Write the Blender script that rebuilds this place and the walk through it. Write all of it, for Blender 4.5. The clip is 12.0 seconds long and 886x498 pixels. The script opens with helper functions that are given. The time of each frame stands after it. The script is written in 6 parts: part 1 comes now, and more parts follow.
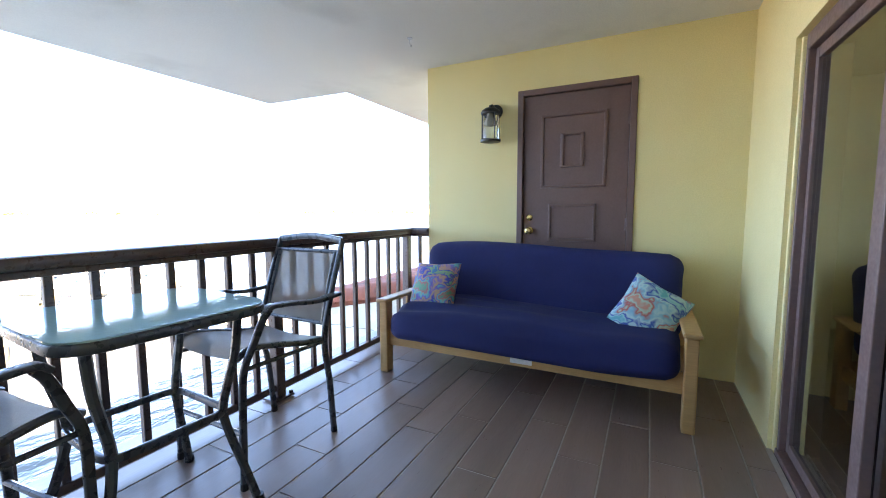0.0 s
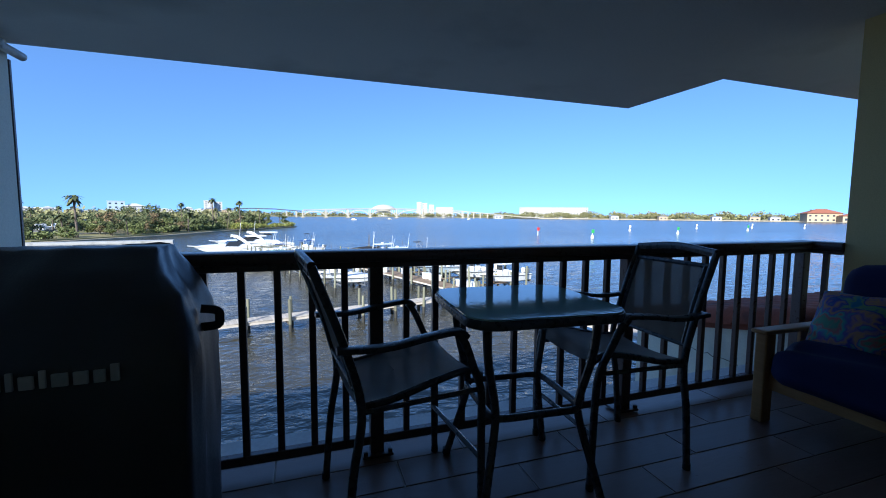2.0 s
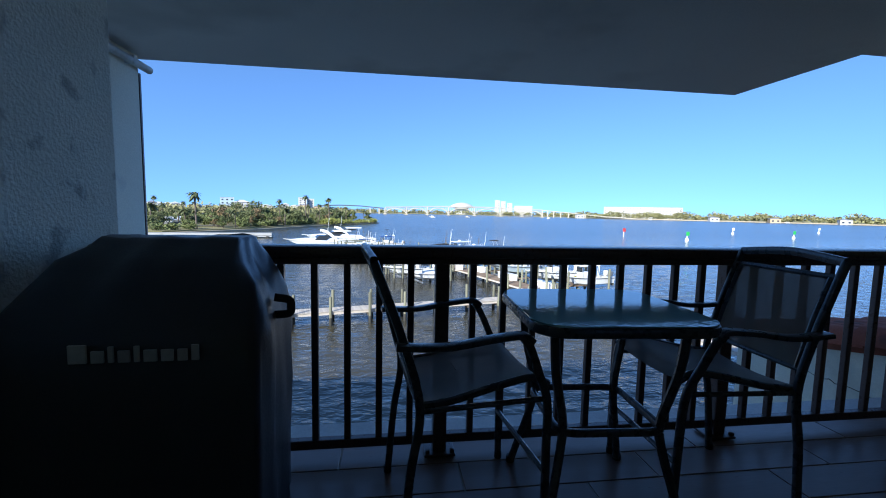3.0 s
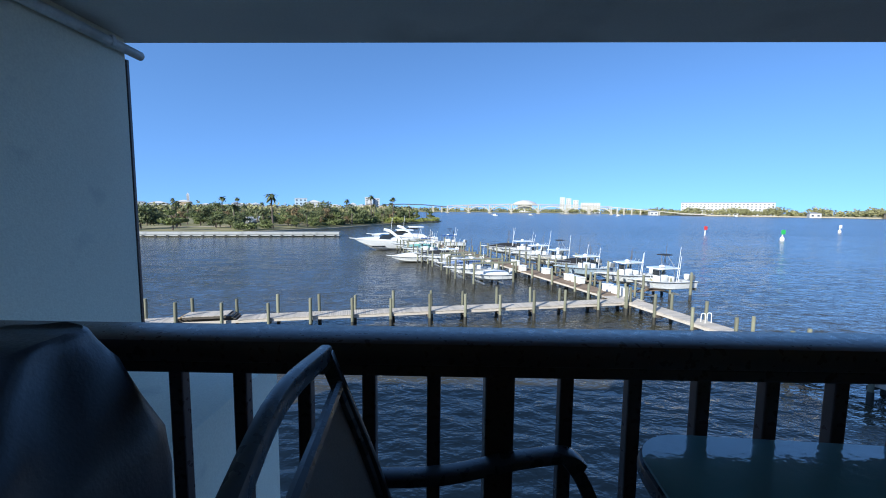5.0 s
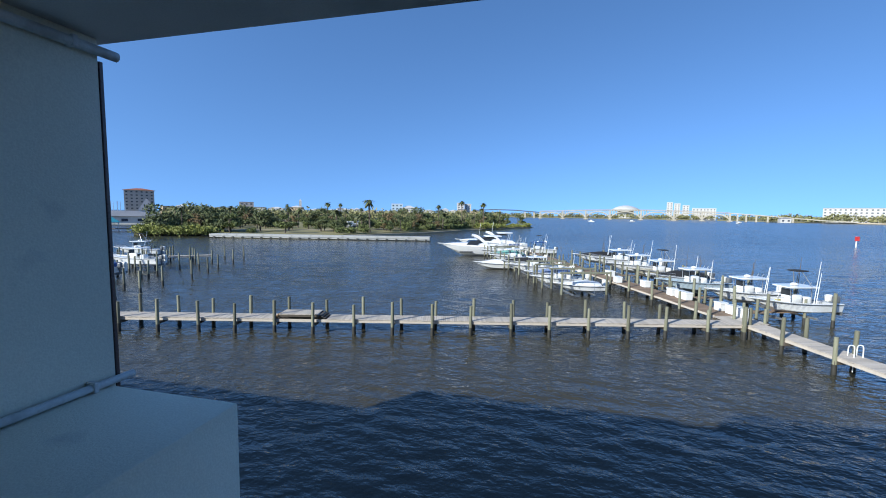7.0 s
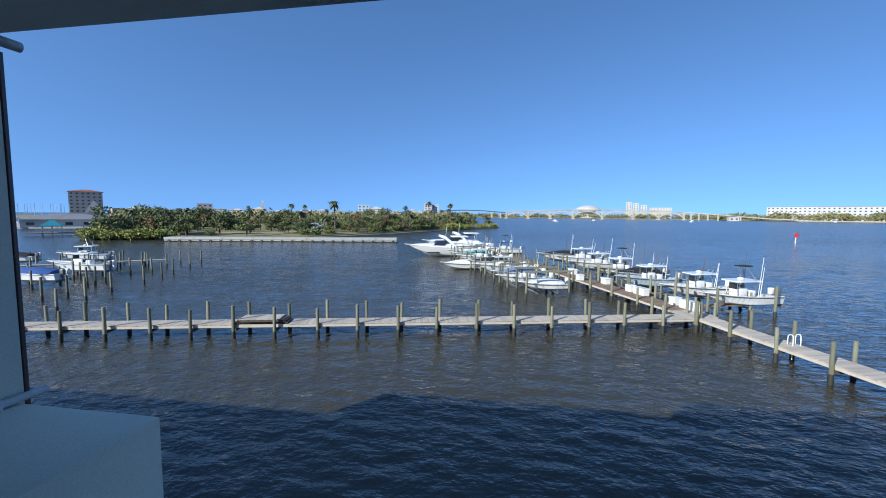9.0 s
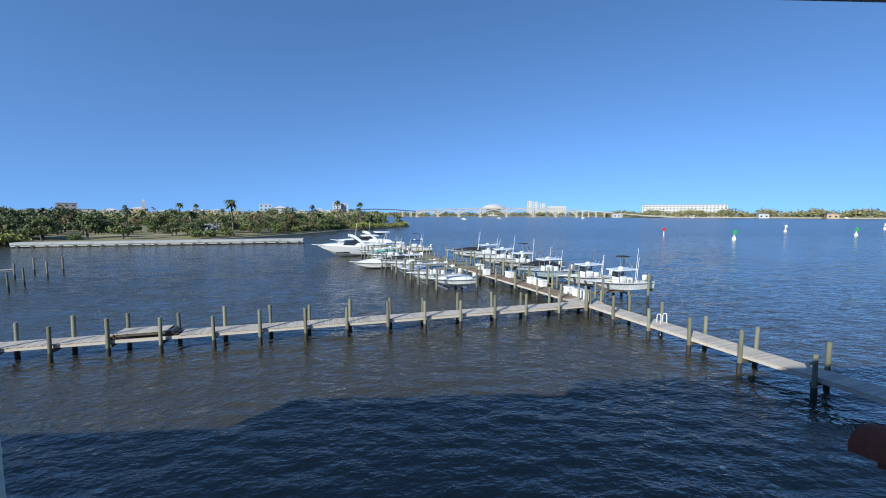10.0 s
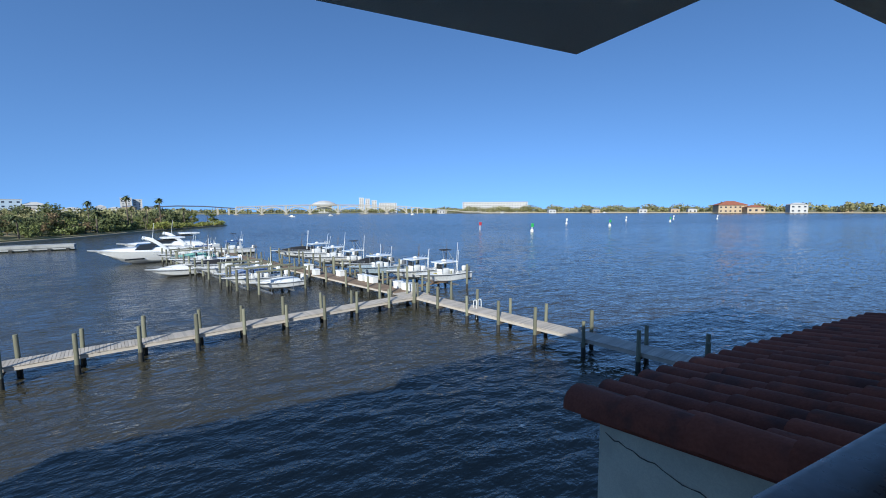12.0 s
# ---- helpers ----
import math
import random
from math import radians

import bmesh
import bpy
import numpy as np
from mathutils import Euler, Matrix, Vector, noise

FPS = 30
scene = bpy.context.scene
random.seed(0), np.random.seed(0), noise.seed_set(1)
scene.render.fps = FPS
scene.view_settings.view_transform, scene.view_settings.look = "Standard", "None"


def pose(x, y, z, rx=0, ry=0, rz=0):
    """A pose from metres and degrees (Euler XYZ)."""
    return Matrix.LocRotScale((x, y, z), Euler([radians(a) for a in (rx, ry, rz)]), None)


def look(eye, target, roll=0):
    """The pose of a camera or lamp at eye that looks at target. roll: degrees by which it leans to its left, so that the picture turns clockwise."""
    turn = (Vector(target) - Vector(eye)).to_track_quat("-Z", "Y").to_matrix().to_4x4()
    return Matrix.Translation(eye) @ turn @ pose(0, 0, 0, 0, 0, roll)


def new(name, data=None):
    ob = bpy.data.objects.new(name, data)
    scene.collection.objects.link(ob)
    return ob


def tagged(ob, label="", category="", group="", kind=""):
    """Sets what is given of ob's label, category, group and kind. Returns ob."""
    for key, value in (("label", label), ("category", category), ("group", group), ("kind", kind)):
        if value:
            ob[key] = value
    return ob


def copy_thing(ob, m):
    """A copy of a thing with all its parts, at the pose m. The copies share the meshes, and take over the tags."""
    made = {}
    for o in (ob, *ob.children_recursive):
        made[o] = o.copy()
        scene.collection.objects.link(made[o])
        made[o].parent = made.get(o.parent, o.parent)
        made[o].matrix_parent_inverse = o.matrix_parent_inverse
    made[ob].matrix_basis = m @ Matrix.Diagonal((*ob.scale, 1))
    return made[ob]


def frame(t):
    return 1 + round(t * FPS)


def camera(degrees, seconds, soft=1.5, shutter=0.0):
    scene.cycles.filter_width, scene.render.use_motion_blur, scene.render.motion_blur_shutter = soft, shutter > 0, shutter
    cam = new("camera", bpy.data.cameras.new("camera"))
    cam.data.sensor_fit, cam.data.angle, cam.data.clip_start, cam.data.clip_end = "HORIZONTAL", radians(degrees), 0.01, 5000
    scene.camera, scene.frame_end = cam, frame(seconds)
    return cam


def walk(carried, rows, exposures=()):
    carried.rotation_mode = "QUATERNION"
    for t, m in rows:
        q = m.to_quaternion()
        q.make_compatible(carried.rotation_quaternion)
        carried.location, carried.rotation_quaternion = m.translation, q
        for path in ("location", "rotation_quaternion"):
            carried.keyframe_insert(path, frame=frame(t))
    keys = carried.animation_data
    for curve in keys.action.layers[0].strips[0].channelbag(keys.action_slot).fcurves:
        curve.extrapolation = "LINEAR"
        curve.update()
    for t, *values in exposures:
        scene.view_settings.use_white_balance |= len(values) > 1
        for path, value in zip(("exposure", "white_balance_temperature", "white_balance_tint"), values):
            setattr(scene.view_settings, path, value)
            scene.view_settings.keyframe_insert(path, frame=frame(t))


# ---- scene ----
# camera and walk
cam = camera(94.5, 12.0, 1.0)
PATH = [
    (0, (0.268, 0.683, 1.177), (2.047, 1.579, 0.991), -0.2),
    (0.5, (0.248, 0.733, 1.179), (1.800, 1.983, 1.003), 0.1),
    (1, (0.228, 0.772, 1.184), (1.482, 2.320, 1.013), 0.4),
    (1.5, (0.220, 0.781, 1.170), (1.153, 2.542, 1.000), 0.7),
    (2, (0.205, 0.778, 1.188), (0.836, 2.668, 1.021), 0.4),
    (2.5, (0.235, 0.780, 1.175), (0.641, 2.731, 1.005), 0.8),
    (4.5, (0.321, 1.476, 1.253), (0.392, 3.465, 1.060), 0.8),
    (5, (0.403, 1.841, 1.298), (0.369, 3.831, 1.104), 0.6),
    (5.5, (0.580, 2.181, 1.357), (0.398, 4.164, 1.171), 0.6),
    (6, (0.784, 2.438, 1.381), (0.442, 4.400, 1.200), 0.7),
    (6.5, (0.880, 2.592, 1.369), (0.410, 4.528, 1.194), 0.8),
    (8.5, (1.045, 2.689, 1.383), (0.576, 4.626, 1.215), 0.7),
    (9, (1.112, 2.710, 1.372), (0.794, 4.677, 1.204), 0.4),
    (9.5, (1.147, 2.701, 1.361), (1.037, 4.691, 1.192), 0.2),
    (10, (1.276, 2.581, 1.314), (1.386, 4.571, 1.142), 0.0),
    (10.5, (1.385, 2.541, 1.335), (1.716, 4.506, 1.161), -0.3),
    (11, (1.496, 2.549, 1.359), (2.035, 4.467, 1.179), -0.4),
    (11.5, (1.615, 2.558, 1.376), (2.340, 4.413, 1.190), -0.4),
    (12, (1.680, 2.534, 1.385), (2.559, 4.320, 1.195), -0.3),
]
# exposure: the clip's camera darkens its picture while it turns to the bright water
EXPOSURES = [(0.0, 5.25, 9000, 17), (0.3, 4.5, 7900, 14), (0.5, 3.75, 6800, 11), (0.7, 2.5, 6250, 9), (0.9, 1.75, 5950, 7), (1.2, 1.3, 5750, 7), (1.6, 1.22, 5750, 7), (4.3, 1.1, 5800, 6), (5.5, 0.85, 5850, 5), (6.7, 0.75, 5850, 5), (8.3, 0.68, 5850, 5), (12.0, 0.5, 5850, 5)]
walk(cam, [(t, look(eye, target, roll)) for t, eye, target, roll in PATH], EXPOSURES)

# world: clear winter sky, sun low behind the building
SUN_ELEVATION, SUN_TO = 28.0, (0.62, 0.785)  # the way in which the sunlight runs over the ground
world = bpy.data.worlds.new("world")
scene.world = world
world.use_nodes = True
sky = world.node_tree.nodes.new("ShaderNodeTexSky")
sky.sky_type, sky.sun_disc = "NISHITA", False
sky.sun_elevation = radians(SUN_ELEVATION)
sky.sun_rotation = math.atan2(-SUN_TO[0], -SUN_TO[1])
sky.air_density, sky.dust_density, sky.ozone_density = 0.8, 0.35, 4.0
background = world.node_tree.nodes["Background"]
background.inputs[1].default_value = 0.15
deeper = world.node_tree.nodes.new("ShaderNodeHueSaturation")
deeper.inputs["Saturation"].default_value = 1.04
world.node_tree.links.new(sky.outputs[0], deeper.inputs["Color"])
world.node_tree.links.new(deeper.outputs[0], background.inputs[0])
# the haze band lies below the horizon: clear dry air
direction, lift_up = world.node_tree.nodes.new("ShaderNodeTexCoord"), world.node_tree.nodes.new("ShaderNodeVectorMath")
lift_up.operation, lift_up.inputs[1].default_value = "ADD", (0, 0, 0.25)
world.node_tree.links.new(direction.outputs["Generated"], lift_up.inputs[0])
world.node_tree.links.new(lift_up.outputs[0], sky.inputs[0])
sun = new("sun", bpy.data.lights.new("sun", "SUN"))
sun.data.energy, sun.data.angle, sun.data.color = 4.0, radians(0.55), (1.0, 0.92, 0.80)
run = math.cos(radians(SUN_ELEVATION))
sun.matrix_world = look((-40, -60, 60), (-40 + SUN_TO[0] * run, -60 + SUN_TO[1] * run, 60 - math.sin(radians(SUN_ELEVATION))))

# ---- materials ----
def material(name, colour, colour2=None, rough=0.6, metal=0.0, scale=6.0, fine=60.0, bump=0.0, depth=0.004, stretch=(1, 1, 1),
             by_piece=0.0, by_island=0.0, stain=None, stain_scale=1.5, stain_at=(0.55, 0.7), coat=0.0, alpha=1.0):
    """Two scales of variation between two tones, optional stains, fine relief, and tone by piece."""
    m = bpy.data.materials.new(name)
    m.use_nodes = True
    nodes, links = m.node_tree.nodes, m.node_tree.links
    shader = nodes["Principled BSDF"]
    shader.inputs["Roughness"].default_value, shader.inputs["Metallic"].default_value = rough, metal
    shader.inputs["Coat Weight"].default_value = coat
    shader.inputs["Alpha"].default_value = alpha
    colour2 = colour2 or tuple(0.8 * c for c in colour)
    coords, mapping = nodes.new("ShaderNodeTexCoord"), nodes.new("ShaderNodeMapping")
    mapping.inputs["Scale"].default_value = stretch
    links.new(coords.outputs["Object"], mapping.inputs["Vector"])
    vector = mapping.outputs["Vector"]
    info = None
    if by_piece:
        info = nodes.new("ShaderNodeObjectInfo")
        shift = nodes.new("ShaderNodeVectorMath")
        shift.operation = "MULTIPLY_ADD"
        spread = nodes.new("ShaderNodeCombineXYZ")
        times = nodes.new("ShaderNodeMath")
        times.operation, times.inputs[1].default_value = "MULTIPLY", 37.0
        links.new(info.outputs["Random"], times.inputs[0])
        for i in range(3):
            links.new(times.outputs[0], spread.inputs[i])
        shift.inputs[1].default_value = (1, 1, 1)
        links.new(vector, shift.inputs[0])
        links.new(spread.outputs[0], shift.inputs[2])
        vector = shift.outputs[0]
    def noise_node(size, detail):
        n = nodes.new("ShaderNodeTexNoise")
        n.inputs["Scale"].default_value, n.inputs["Detail"].default_value = size, detail
        links.new(vector, n.inputs["Vector"])
        return n.outputs["Fac"]
    def mixed(fac, a, b, blend="MIX"):
        n = nodes.new("ShaderNodeMix")
        n.data_type, n.blend_type = "RGBA", blend
        for socket, value in ((n.inputs[0], fac), (n.inputs[6], a), (n.inputs[7], b)):
            if isinstance(value, bpy.types.NodeSocket):
                links.new(value, socket)
            elif isinstance(value, float):
                socket.default_value = value
            else:
                socket.default_value = (*value, 1)
        return n.outputs[2]
    def ranged(value, a, b, c, d):
        n = nodes.new("ShaderNodeMapRange")
        for i, v in enumerate((a, b, c, d)):
            n.inputs[i + 1].default_value = v
        links.new(value, n.inputs[0])
        return n.outputs[0]
    broad, grain = noise_node(scale, 4), noise_node(fine, 3)
    tone = mixed(ranged(broad, 0.3, 0.7, 0, 1), colour, colour2)
    tone = mixed(ranged(grain, 0.25, 0.75, 0.0, 0.5), tone, tuple(0.75 * c for c in colour2))
    if stain:
        tone = mixed(ranged(noise_node(stain_scale, 5), stain_at[0], stain_at[1], 0.0, 0.75), tone, stain)
    random_value = None
    if by_piece:
        random_value, amount = info.outputs["Random"], by_piece
    elif by_island:
        random_value, amount = nodes.new("ShaderNodeNewGeometry").outputs["Random Per Island"], by_island
    if random_value is not None:
        hue = nodes.new("ShaderNodeHueSaturation")
        links.new(tone, hue.inputs["Color"])
        links.new(ranged(random_value, 0, 1, 1 - amount, 1 + amount), hue.inputs["Value"])
        tone = hue.outputs[0]
    links.new(tone, shader.inputs["Base Color"])
    links.new(ranged(grain, 0.2, 0.8, max(rough - 0.08, 0.02), min(rough + 0.1, 1)), shader.inputs["Roughness"])
    if bump:
        b = nodes.new("ShaderNodeBump")
        b.inputs["Strength"].default_value, b.inputs["Distance"].default_value = bump, depth
        links.new(grain, b.inputs["Height"])
        links.new(b.outputs[0], shader.inputs["Normal"])
    return m


def glass(name, colour, rough=0.0, bump=0.0, size=80.0, ior=1.45, clear=1.0):
    m = bpy.data.materials.new(name)
    m.use_nodes = True
    shader = m.node_tree.nodes["Principled BSDF"]
    shader.inputs["Base Color"].default_value = (*colour, 1)
    shader.inputs["Roughness"].default_value, shader.inputs["IOR"].default_value = rough, ior
    shader.inputs["Transmission Weight"].default_value = clear
    if bump:
        n, b, c = (m.node_tree.nodes.new(k) for k in ("ShaderNodeTexNoise", "ShaderNodeBump", "ShaderNodeTexCoord"))
        n.inputs["Scale"].default_value = size
        b.inputs["Strength"].default_value, b.inputs["Distance"].default_value = bump, 0.004
        m.node_tree.links.new(c.outputs["Object"], n.inputs["Vector"])
        m.node_tree.links.new(n.outputs["Fac"], b.inputs["Height"])
        m.node_tree.links.new(b.outputs[0], shader.inputs["Normal"])
    return m


def water_material():
    """Turbid tidal river: short wind waves over a longer swell."""
    m = bpy.data.materials.new("river_water")
    m.use_nodes = True
    nodes, links = m.node_tree.nodes, m.node_tree.links
    shader = nodes["Principled BSDF"]
    shader.inputs["IOR"].default_value = 1.52
    coords = nodes.new("ShaderNodeTexCoord")
    total = None
    for scale, stretch, turn, gain, detail in ((0.55, (0.6, 1.0, 1), -0.35, 0.75, 2.0), (1.4, (0.65, 1.0, 1), -0.25, 0.80, 3.0), (3.8, (0.65, 1.0, 1), -0.1, 0.44, 3.0)):
        mapping, n, times = nodes.new("ShaderNodeMapping"), nodes.new("ShaderNodeTexNoise"), nodes.new("ShaderNodeMath")
        mapping.inputs["Scale"].default_value, mapping.inputs["Rotation"].default_value = stretch, (0, 0, turn)
        n.inputs["Scale"].default_value, n.inputs["Detail"].default_value = scale, detail
        links.new(coords.outputs["Object"], mapping.inputs["Vector"])
        links.new(mapping.outputs[0], n.inputs["Vector"])
        times.operation, times.inputs[1].default_value = "MULTIPLY", gain
        links.new(n.outputs["Fac"], times.inputs[0])
        if total is None:
            total = times.outputs[0]
        else:
            plus = nodes.new("ShaderNodeMath")
            links.new(total, plus.inputs[0])
            links.new(times.outputs[0], plus.inputs[1])
            total = plus.outputs[0]
    b = nodes.new("ShaderNodeBump")
    b.inputs["Strength"].default_value, b.inputs["Distance"].default_value = 1.0, 0.26
    links.new(total, b.inputs["Height"])
    links.new(b.outputs[0], shader.inputs["Normal"])
    split, rougher = nodes.new("ShaderNodeSeparateXYZ"), nodes.new("ShaderNodeMapRange")  # ripples too fine to see make the far water duller
    links.new(coords.outputs["Object"], split.inputs[0])
    links.new(split.outputs[1], rougher.inputs[0])
    for i, v in enumerate((6.0, 160.0, 0.03, 0.20)):
        rougher.inputs[i + 1].default_value = v
    links.new(rougher.outputs[0], shader.inputs["Roughness"])
    patch, ramp, tint = nodes.new("ShaderNodeTexNoise"), nodes.new("ShaderNodeMapRange"), nodes.new("ShaderNodeMix")
    patch.inputs["Scale"].default_value = 0.02
    links.new(coords.outputs["Object"], patch.inputs["Vector"])
    links.new(patch.outputs["Fac"], ramp.inputs[0])
    ramp.inputs[1].default_value, ramp.inputs[2].default_value = 0.35, 0.65
    tint.data_type = "RGBA"
    tint.inputs[6].default_value, tint.inputs[7].default_value = (0.048, 0.043, 0.027, 1), (0.036, 0.038, 0.029, 1)
    gusts, force = nodes.new("ShaderNodeTexNoise"), nodes.new("ShaderNodeMapRange")  # gusts: rougher and calmer patches
    gusts.inputs["Scale"].default_value, gusts.inputs["Detail"].default_value = 0.06, 3.0
    links.new(coords.outputs["Object"], gusts.inputs["Vector"])
    links.new(gusts.outputs["Fac"], force.inputs[0])
    for i, v in enumerate((0.35, 0.65, 0.6, 1.0)):
        force.inputs[i + 1].default_value = v
    links.new(force.outputs[0], b.inputs["Strength"])
    links.new(ramp.outputs[0], tint.inputs[0])
    links.new(tint.outputs[2], shader.inputs["Base Color"])
    return m


def print_material(name, colours, scale):
    """A printed tropical pattern: curling patches of several colours."""
    m = bpy.data.materials.new(name)
    m.use_nodes = True
    nodes, links = m.node_tree.nodes, m.node_tree.links
    shader = nodes["Principled BSDF"]
    shader.inputs["Roughness"].default_value = 0.8
    coords, warp, add, cells, ramp = (nodes.new("ShaderNode" + k) for k in ("TexCoord", "TexNoise", "VectorMath", "TexNoise", "ValToRGB"))
    warp.inputs["Scale"].default_value = 9.0
    add.operation = "MULTIPLY_ADD"
    add.inputs[1].default_value = (0.16, 0.16, 0.16)
    cells.inputs["Scale"].default_value, cells.inputs["Detail"].default_value = scale, 2.5
    links.new(coords.outputs["Object"], warp.inputs["Vector"])
    links.new(warp.outputs["Color"], add.inputs[0])
    links.new(coords.outputs["Object"], add.inputs[2])
    links.new(add.outputs[0], cells.inputs["Vector"])
    ramp.color_ramp.interpolation = "LINEAR"
    while len(ramp.color_ramp.elements) < len(colours):
        ramp.color_ramp.elements.new(0.5)
    for i, (e, c) in enumerate(zip(ramp.color_ramp.elements, colours)):
        e.position, e.color = 0.0 if i == 0 else 0.33 + 0.34 * (i - 1) / (len(colours) - 2), (*c, 1)
    links.new(cells.outputs["Fac"], ramp.inputs[0])
    links.new(ramp.outputs[0], shader.inputs["Base Color"])
    return m


YELLOW = material("yellow_stucco", (0.84, 0.70, 0.36), (0.79, 0.65, 0.315), 0.85, scale=2.0, fine=140, bump=0.35, depth=0.004)
CREAM = material("cream_stucco", (0.80, 0.76, 0.62), (0.72, 0.68, 0.55), 0.85, scale=2.5, fine=110, bump=0.4, depth=0.004, stain=(0.45, 0.42, 0.34), stain_at=(0.6, 0.75))
WHITE_STUCCO = material("white_stucco", (0.88, 0.86, 0.72), (0.84, 0.81, 0.67), 0.85, scale=1.6, fine=90, bump=0.5, depth=0.005, stain=(0.5, 0.5, 0.45), stain_scale=3.0, stain_at=(0.62, 0.8))
PIER_STUCCO = material("weathered_stucco", (0.82, 0.80, 0.68), (0.73, 0.72, 0.61), 0.9, scale=3.0, fine=70, bump=0.9, depth=0.008, stain=(0.30, 0.30, 0.26), stain_scale=7.0, stain_at=(0.58, 0.66))
CEILING = material("ceiling_paint", (0.80, 0.80, 0.78), (0.74, 0.74, 0.73), 0.9, scale=1.2, fine=120, bump=0.35, depth=0.004, stain=(0.5, 0.5, 0.49), stain_scale=0.9)
PLANK_TILE = material("wood_look_tile", (0.21, 0.135, 0.108), (0.27, 0.182, 0.148), 0.33, scale=3.0, fine=40, bump=0.1, depth=0.0015, stretch=(0.35, 3.0, 1), by_piece=0.14, stain=(0.29, 0.20, 0.165), stain_scale=1.6, stain_at=(0.5, 0.95))
GROUT = material("grout", (0.52, 0.47, 0.42), rough=0.9, bump=0.2)
WHITE_EDGE = material("white_edge_paint", (0.78, 0.78, 0.76), (0.70, 0.70, 0.68), 0.6, scale=3, fine=60, bump=0.2, stain=(0.45, 0.43, 0.38), stain_at=(0.6, 0.75))
RAIL_BROWN = material("brown_rail_paint", (0.125, 0.078, 0.068), (0.100, 0.062, 0.054), 0.30, scale=5, fine=50, bump=0.10, depth=0.003)
DOOR_BROWN = material("brown_door_paint", (0.172, 0.094, 0.080), (0.155, 0.084, 0.071), 0.45, scale=3, fine=80, bump=0.12, depth=0.002)
FRAME_BROWN = material("brown_aluminium", (0.19, 0.115, 0.10), (0.165, 0.098, 0.086), 0.4, scale=4, fine=60, bump=0.05)
BRASS = material("brass", (0.75, 0.58, 0.28), (0.65, 0.48, 0.2), 0.22, 1.0, scale=20)
BLACK_METAL = material("black_metal", (0.018, 0.018, 0.019), (0.026, 0.026, 0.028), 0.42, 0.3, scale=10, fine=120, bump=0.1, depth=0.001)
CHAIR_METAL = material("dark_powder_coat", (0.072, 0.078, 0.088), (0.080, 0.086, 0.096), 0.28, 0.2, scale=6, fine=30, bump=0.0, depth=0.001)
SLING = material("brown_sling_mesh", (0.27, 0.23, 0.195), (0.22, 0.185, 0.16), 0.7, scale=8, fine=260, bump=0.5, depth=0.002, alpha=0.80)
LABEL_WHITE = material("white_label", (0.75, 0.75, 0.72), rough=0.6)
TABLE_GLASS = glass("ripple_table_glass", (0.42, 0.72, 0.74), 0.015, 0.16, 45, 2.7, 0.35)
DOOR_GLASS = glass("coated_door_glass", (0.80, 0.84, 0.80), ior=1.9)
CLEAR_GLASS = glass("clear_glass", (0.92, 0.95, 0.94))
PINE = material("oiled_pine", (0.56, 0.32, 0.13), (0.47, 0.25, 0.09), 0.45, scale=4, fine=30, bump=0.1, depth=0.002, stretch=(6, 0.6, 6))
NAVY = material("navy_cotton", (0.007, 0.017, 0.105), (0.006, 0.013, 0.085), 0.85, scale=5, fine=240, bump=0.4, depth=0.002)
COVER = material("black_vinyl_cover", (0.048, 0.051, 0.063), (0.060, 0.063, 0.075), 0.40, scale=5, fine=160, bump=0.3, depth=0.002)
LOGO_GREY = material("grey_print", (0.62, 0.62, 0.62), rough=0.6)
CLAY = material("clay_tile", (0.34, 0.095, 0.052), (0.23, 0.065, 0.038), 0.85, scale=6, fine=60, bump=0.4, depth=0.004, by_piece=0.25, stain=(0.10, 0.045, 0.035), stain_scale=4.0)
PVC = material("white_pvc", (0.72, 0.73, 0.72), (0.62, 0.63, 0.62), 0.45, scale=8, stain=(0.4, 0.4, 0.38), stain_scale=6)
DARK_ROOM = material("interior_paint", (0.28, 0.24, 0.19), rough=0.8, bump=0.1)
CARPET = material("interior_floor", (0.12, 0.09, 0.07), rough=0.9, bump=0.3)
SHADE_CLOTH = material("lamp_shade_cloth", (0.62, 0.42, 0.26), rough=0.8, fine=200, bump=0.2)
CERAMIC = material("ceramic_glaze", (0.62, 0.58, 0.50), rough=0.25)
PILE_WOOD = material("treated_pile", (0.235, 0.24, 0.165), (0.16, 0.155, 0.11), 0.85, scale=2, fine=14, bump=0.4, depth=0.01, stretch=(5, 5, 0.6), by_piece=0.3)
PILE_WET = material("wet_pile_foot", (0.045, 0.042, 0.034), (0.03, 0.03, 0.026), 0.6, scale=4, fine=30, bump=0.5, depth=0.01)
DECK_GREY = material("weathered_deck", (0.56, 0.50, 0.43), (0.46, 0.41, 0.35), 0.85, scale=1.2, fine=12, bump=0.3, depth=0.006, by_island=0.16)
DECK_BROWN = material("brown_deck", (0.27, 0.19, 0.13), (0.21, 0.15, 0.10), 0.85, scale=1.2, fine=12, bump=0.3, depth=0.006, by_island=0.2)
FRESH_WOOD = material("fresh_lumber", (0.52, 0.33, 0.14), rough=0.8, scale=3)
BEAM_WOOD = material("dark_beam", (0.12, 0.10, 0.08), rough=0.85, scale=3)
GELCOAT = material("white_gelcoat", (0.87, 0.87, 0.84), (0.83, 0.83, 0.81), 0.22, scale=1, fine=8, coat=0.3)
SEAT_GREY = material("pale_grey_vinyl", (0.55, 0.56, 0.56), (0.47, 0.48, 0.49), 0.55, scale=2, fine=20)
GEL_NAVY = material("navy_gelcoat", (0.025, 0.035, 0.06), rough=0.18, scale=1, coat=0.4)
